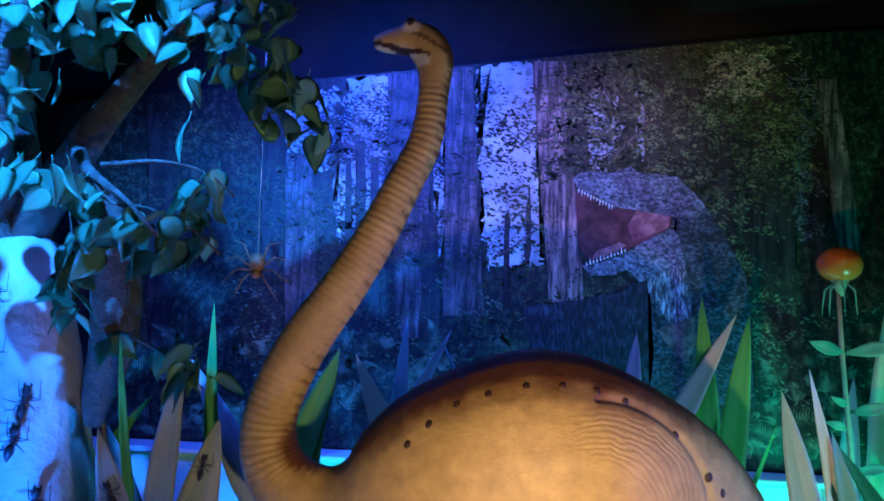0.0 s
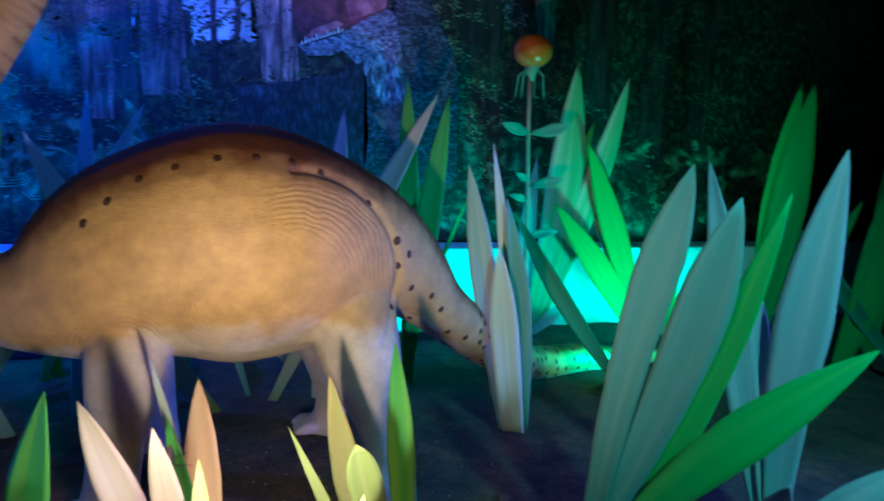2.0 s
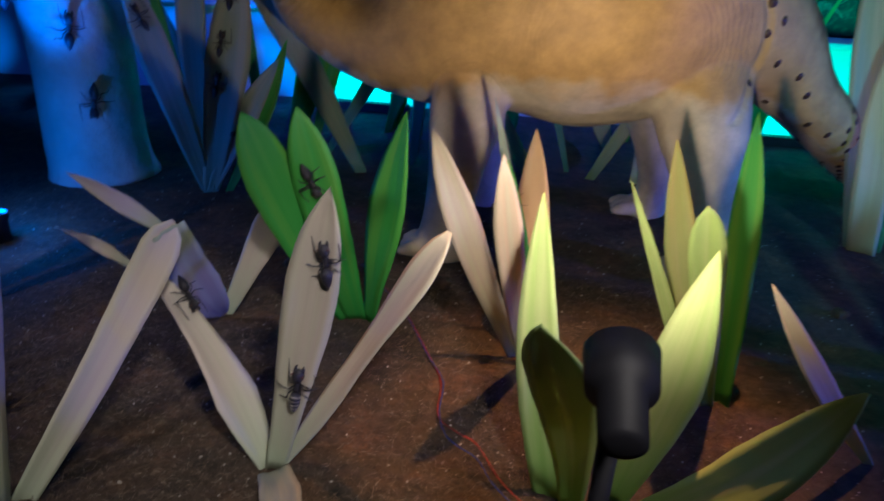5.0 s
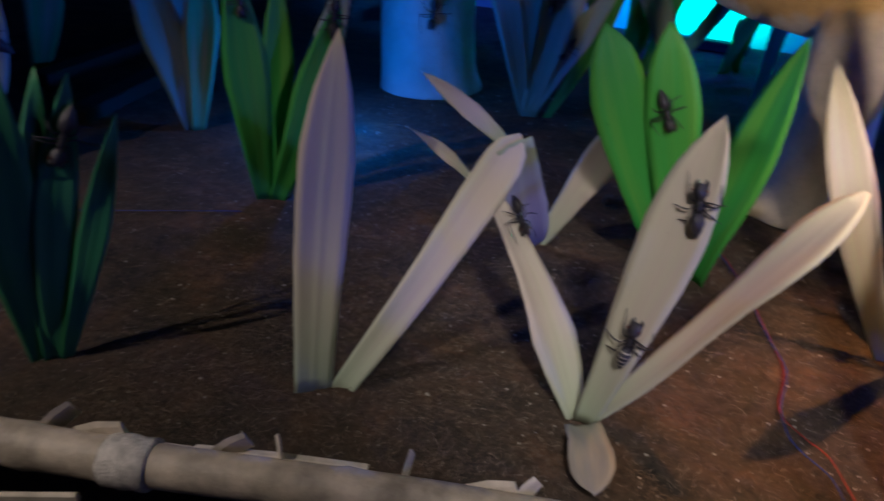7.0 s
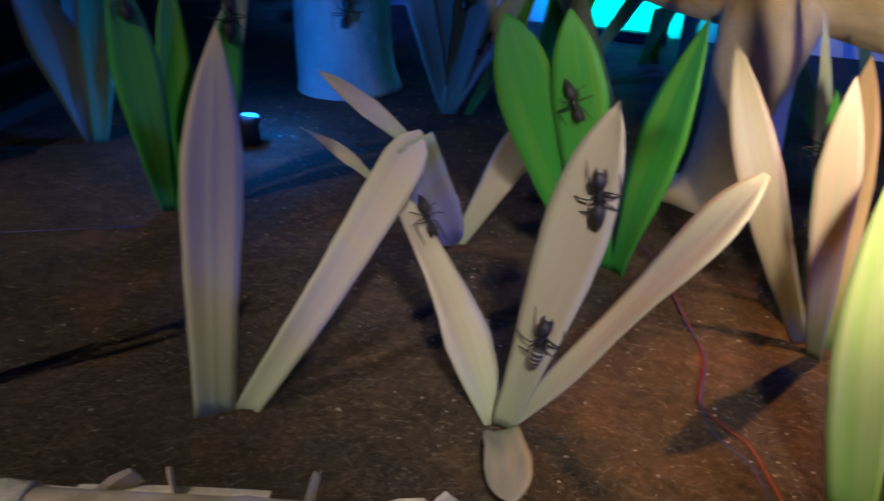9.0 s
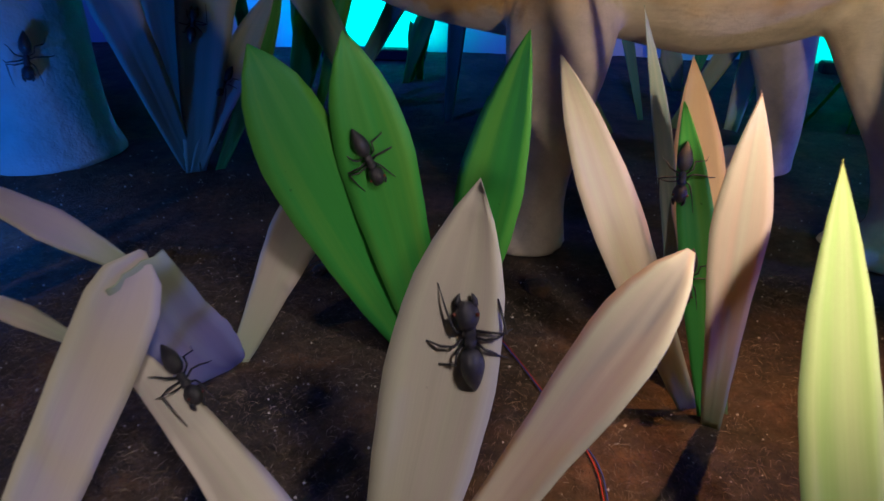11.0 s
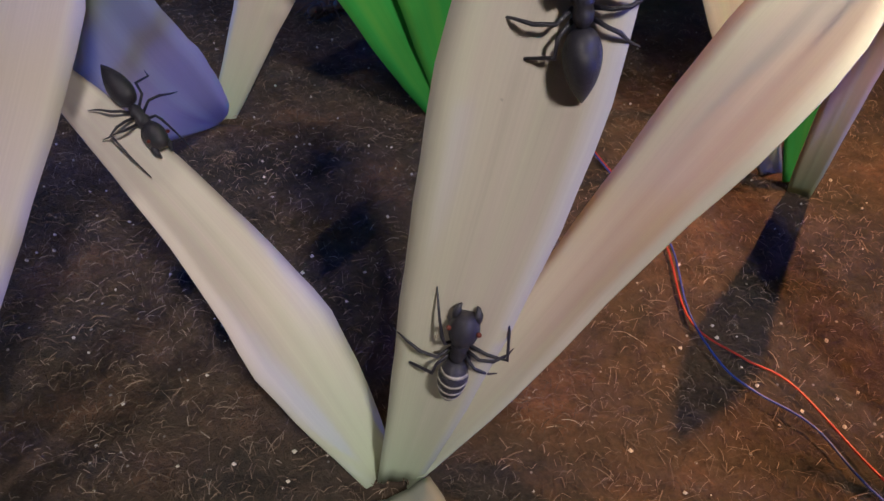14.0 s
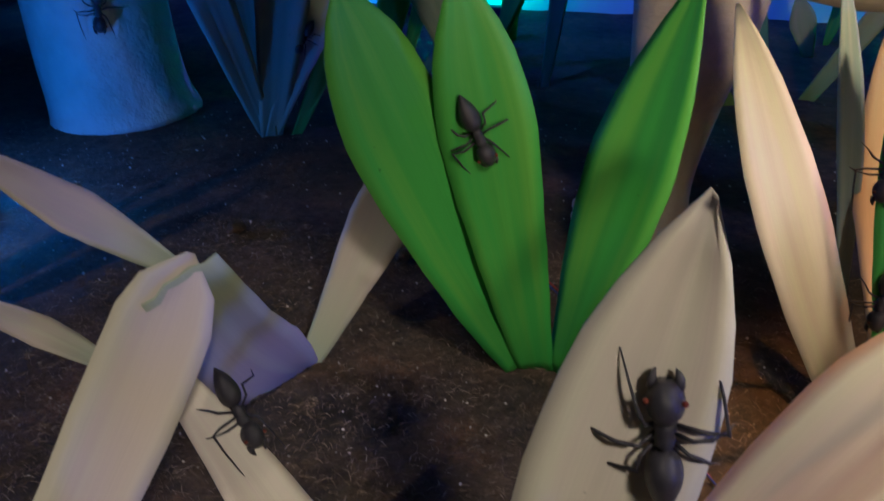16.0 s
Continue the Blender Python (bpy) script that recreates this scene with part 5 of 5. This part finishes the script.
# ---- spotlight among the leaves ----
def floor_lamp():
    c, aim = Vector((0.338, 0.945, 0.605)), Vector((0.04, 1.0, 0.24)).normalized()
    root = thing("spotlight", "small black stage spotlight with a pale rim on a stake", "spotlight", (c.x, c.y, 0))
    def along(bm, rows, seg=28):
        tube(bm, [(c + aim * a * 0.74, r * 0.74, r * 0.74) for a, r in rows], seg)
    bm = bmesh.new()
    along(bm, [(-0.13, 0.02), (-0.125, 0.035), (-0.04, 0.038), (-0.03, 0.055), (0.045, 0.06), (0.05, 0.055), (0.035, 0.05)])
    part("housing", bm, LAMPBLACK, root)
    bm = bmesh.new()
    along(bm, [(0.038, 0.047), (0.044, 0.047)])
    part("lens", bm, RING, root, "pale lens rim")
    bm = bmesh.new()
    tube(bm, [((c.x, c.y, -0.02), 0.012, 0.012), ((c.x, c.y, 0.30), 0.012, 0.012), (c - Vector((0, 0, 0.05)), 0.014, 0.014)], 10)
    part("stake", bm, LAMPBLACK, root)


floor_lamp()


def wash_lamp(x, y):
    root = thing("wash_lamp", "slim black floor wash lamp at the bench", "lamp", (x, y, 0), "floor wash lamps")
    bm = bmesh.new()
    box(bm, (x - 0.27, y - 0.035, -0.01), (x + 0.27, y + 0.035, 0.045), 0.006)
    part("housing", bm, LAMPBLACK, root, smooth=False)
    for sx in (-0.2, 0.2):
        bm = bmesh.new()
        box(bm, (x + sx - 0.015, y - 0.05, -0.012), (x + sx + 0.015, y - 0.036, 0.03), 0.003)
        part("bracket", bm, LAMPBLACK, root, smooth=False)


for x, y in ((1.69, 4.50), (-0.80, 4.50), (3.4, 4.40)):
    wash_lamp(x, y)


# ---- bamboo edging ----
def bamboo():
    a, b = Vector((-1.646, 0.494, 0.035)), Vector((-0.173, 1.103, 0.030))
    root = thing("bamboo_pole", "weathered dry bamboo pole edging the soil bed", "bamboo pole", (a.x, a.y, 0))
    d = (b - a)
    rows = []
    nodes = (0.18, 0.42, 0.52, 0.78)
    for i in range(81):
        f = i / 80
        r = 0.043 - 0.009 * f
        for q in nodes:
            r += 0.006 * math.exp(-((f - q) / 0.006) ** 2)
        rows.append((a + d * f + Vector((0, 0, 0.006 * math.sin(f * 9))), r, r))
    bm = bmesh.new()
    tube(bm, rows, 16)
    part("culm", bm, BAMBOO, root)
    bm = bmesh.new()
    band = tube(bm, [(a + d * f + Vector((0, 0, 0.006 * math.sin(f * 9))), 0.044 - 0.009 * f + e, 0.044 - 0.009 * f + e) for f, e in ((0.515, 0.001), (0.52, 0.007), (0.53, 0.005), (0.54, 0.008), (0.552, 0.005), (0.565, 0.007), (0.57, 0.001))], 18)
    for ring in band:
        for v in ring:
            v.co += Vector((0, 0, 1)) * 0.003 * noise.noise(v.co * 60)
    part("tape_wrap", bm, TAPE, root, "crumpled clear plastic tape wrap")
    rnd = random.Random(8)
    side = Vector((-d.y, d.x, 0)).normalized()
    def splint(p, q, w, h, name="split_bamboo_strip", label="split pale bamboo strip lying by the pole"):
        bm = bmesh.new()
        mid = (Vector(p) + Vector(q)) / 2 + Vector((0, 0, 0.004))
        tube(bm, [(p, w, h), (mid, w * 1.05, h), (q, w * 0.9, h)], 6)
        tagged(part(name, bm, SPLINT, None, smooth=False), label, "bamboo strip", "bamboo strips")
    for i in range(7):
        f = 0.45 + 0.075 * i
        o = a + d * f + side * rnd.uniform(0.02, 0.04)
        splint(o + Vector((0, 0, 0.0)), o + d.normalized() * rnd.uniform(0.25, 0.5) + side * rnd.uniform(-0.02, 0.03), 0.004, 0.013)
    for f, ang, l in ((0.22, 1.9, 0.10), (0.43, 1.3, 0.08), (0.47, 0.6, 0.10), (0.63, 1.0, 0.07), (0.7, 2.2, 0.05), (0.83, 1.7, 0.07), (0.9, 0.5, 0.08), (0.95, 1.2, 0.05)):
        o = a + d * f + side * 0.035 + Vector((0, 0, 0.0))
        e = o + Vector((math.cos(ang) * l, math.sin(ang) * l * 0.6, 0.03))
        splint(o, e, 0.021, 0.004, "bamboo_chip", "broken pale bamboo chip on the pole")
    splint(Vector((-1.30, 0.70, -0.06)), Vector((-1.36, 0.74, 0.10)), 0.016, 0.010, "bamboo_stake", "short split bamboo stake beside the pole")
    for f, off in ((0.2, -0.12), (0.33, -0.08), (0.5, -0.1)):
        o = a + d * f + side * off + Vector((0, 0, -0.08))
        splint(o, o + Vector((0.42, -0.18, -0.03)), 0.014, 0.006)
        splint(o + Vector((-0.05, -0.03, 0)), o + Vector((0.25, 0.12, 0.05)), 0.012, 0.006)


bamboo()


# ---- wires ----
def wire(name, pts, mat, label):
    bm = bmesh.new()
    tube(bm, [(p, 0.0014, 0.0014) for p in smooth_path(pts, 60)], 8)
    tagged(part(name, bm, mat), label, "wire", "lamp wires")


wire("wire", [(-0.30, 2.35, 0.004), (-0.18, 2.19, 0.004), (-0.082, 2.031, 0.004), (0.010, 1.84, 0.004), (0.055, 1.732, 0.004), (0.067, 1.599, 0.004), (0.119, 1.547, 0.004), (0.167, 1.514, 0.004), (0.228, 1.408, 0.004), (0.30, 1.33, 0.004)],
     WIRE_RED, "thin red lamp wire lying on the soil")
wire("wire", [(-0.30, 2.34, 0.005), (-0.19, 2.19, 0.005), (-0.088, 2.035, 0.005), (0.004, 1.846, 0.005), (0.060, 1.735, 0.005), (0.068, 1.610, 0.005), (0.092, 1.536, 0.005), (0.122, 1.502, 0.005), (0.173, 1.465, 0.005), (0.209, 1.400, 0.005), (0.27, 1.33, 0.005)],
     WIRE_BLUE, "thin blue lamp wire lying on the soil")
wire("wire", [(-2.60, 1.05, 0.004), (-2.30, 1.12, 0.004), (-2.125, 1.163, 0.004), (-1.95, 1.23, 0.004), (-1.80, 1.36, 0.004)],
     WIRE_RED, "thin red lamp wire lying on the soil")
wire("wire", [(-2.60, 1.08, 0.004), (-2.30, 1.15, 0.004), (-2.125, 1.19, 0.004), (-1.94, 1.26, 0.004), (-1.40, 1.62, 0.004)],
     WIRE_BLUE, "thin blue lamp wire lying on the soil")


# ---- loose fibres and crumbs on the soil ----
def fibres():
    m, t, p = material("coir_fibre")
    g = t.nodes.new("ShaderNodeNewGeometry")
    t.links.new(ramp(t, g.outputs["Random Per Island"], [(0.0, (0.06, 0.038, 0.024)), (0.70, (0.21, 0.145, 0.098)), (0.95, (0.34, 0.25, 0.175)), (1.0, (0.46, 0.38, 0.29))]), p.inputs["Base Color"])
    p.inputs["Roughness"].default_value = 0.8
    rnd = random.Random(21)
    verts, faces = [], []
    for k in range(120000):
        x, y = (rnd.uniform(-1.1, 0.8), rnd.uniform(0.85, 2.4)) if k < 70000 else (rnd.uniform(-2.9, -0.9), rnd.uniform(0.6, 2.9))
        if y < edge_y(x) + 0.03 or rnd.random() < (y - 0.9) / 3:
            continue
        z = soil_z(x, y) + 0.001
        a, l, w = rnd.uniform(0, 6.28), rnd.uniform(0.004, 0.013) * rnd.choice((1, 1, 1, 1, 2.0)), rnd.uniform(0.0002, 0.00046)
        bend, rise = rnd.gauss(0, 0.10), rnd.uniform(0.0, 0.005)
        o = len(verts)
        for i in range(4):
            f = i / 3
            an = a + bend * f
            px, py = x + math.cos(an) * l * f, y + math.sin(an) * l * f
            h = z + rise * math.sin(f * 3.1) + 0.001
            nx, ny = -math.sin(an) * w, math.cos(an) * w
            verts += [(px + nx, py + ny, h), (px - nx, py - ny, h), (px, py, h + w * 1.6)]
        for i in range(3):
            b = o + 3 * i
            for u, v in ((0, 1), (1, 2), (2, 0)):
                faces.append((b + u, b + v, b + 3 + v, b + 3 + u))
    me = bpy.data.meshes.new("soil_fibres")
    me.from_pydata(verts, [], faces)
    me.materials.append(m)
    tagged(new("soil_fibre", me), "loose brown coir fibres scattered on the soil", "fibre", kind="stuff")
    verts, faces = [], []
    for _ in range(1300):
        x, y = rnd.uniform(-1.8, 1.6), rnd.uniform(0.75, 3.2)
        if y < edge_y(x) + 0.03:
            continue
        r = rnd.uniform(0.0012, 0.0035)
        k = len(verts)
        verts += [(x + r * rnd.uniform(0.6, 1.2) * u, y + r * rnd.uniform(0.6, 1.2) * v, soil_z(x, y) + 0.002 + r * w) for u, v, w in ((1, 0, 0), (0, 1, 0), (-1, 0, 0), (0, -1, 0), (0, 0, 1), (0, 0, -1))]
        faces += [(k + a, k + b, k + 4) for a, b in ((0, 1), (1, 2), (2, 3), (3, 0))] + [(k + b, k + a, k + 5) for a, b in ((0, 1), (1, 2), (2, 3), (3, 0))]
    me = bpy.data.meshes.new("soil_crumbs")
    me.from_pydata(verts, [], faces)
    me.materials.append(SPLINT)
    tagged(new("soil_crumb", me), "tiny pale crumbs scattered on the soil", "crumb", kind="stuff")


fibres()


# ---- dark boards lying in the bed ----
for p, q in (((-2.42, 1.79), (-2.84, 2.99)), ((-2.94, 1.98), (-3.26, 3.27))):
    bm = bmesh.new()
    box(bm, (-0.05, 0, -0.01), (0.05, 1, 0.05), 0.004)
    d = Vector((q[0] - p[0], q[1] - p[1], 0))
    for v in bm.verts:
        v.co.y *= d.length
    ob = tagged(part("board", bm, plain("dark_board", (0.03, 0.025, 0.022), 0.7), smooth=False), "dark wooden board lying on the soil", "board", "dark boards")
    ob.matrix_basis = Matrix.Translation((p[0], p[1], 0)) @ Matrix.Rotation(math.atan2(d.y, d.x) - math.pi / 2, 4, "Z")


# ---- colour-changing floor light among the left plants ----
def led_can():
    c = Vector((-1.567, 2.27, 0.0))
    root = thing("floor_light", "small black floor light glowing blue behind a plant", "floor light", c)
    bm = bmesh.new()
    tube(bm, [(c + Vector((0, 0, -0.02)), 0.034, 0.034), (c + Vector((0, 0, 0.06)), 0.034, 0.034), (c + Vector((0, 0.01, 0.085)), 0.038, 0.038)], 20)
    part("housing", bm, LAMPBLACK, root)
    m, t, p = material("blue_led_lens")
    p.inputs["Base Color"].default_value = (0.1, 0.2, 0.6, 1)
    p.inputs["Emission Color"].default_value = (0.04, 0.35, 1, 1)
    p.inputs["Emission Strength"].default_value = 2.5
    bm = bmesh.new()
    tube(bm, [(c + Vector((0, 0.01, 0.086)), 0.031, 0.031), (c + Vector((0, 0.011, 0.092)), 0.028, 0.028)], 20)
    part("lens", bm, m, root, "glowing blue lens")


led_can()


# ---- pale stones on the soil ----
for x, y, s in ((1.05, 2.82, 0.05), (0.80, 3.19, 0.035), (-0.02, 2.27, 0.03), (1.25, 2.36, 0.025), (-2.15, 1.47, 0.03), (-0.93, 2.34, 0.02)):
    bm = bmesh.new()
    bmesh.ops.create_icosphere(bm, subdivisions=3, radius=s)
    for v in bm.verts:
        v.co *= 1 + 0.35 * noise.noise(v.co * (1.6 / s) + Vector((x, y, 0)))
        v.co.z *= 0.65
    st = tagged(part("stone", bm, SOIL), "small soil-coloured stone lying in the bed", "stone", "stones in the bed")
    st.location = (x, y, s * 0.25)
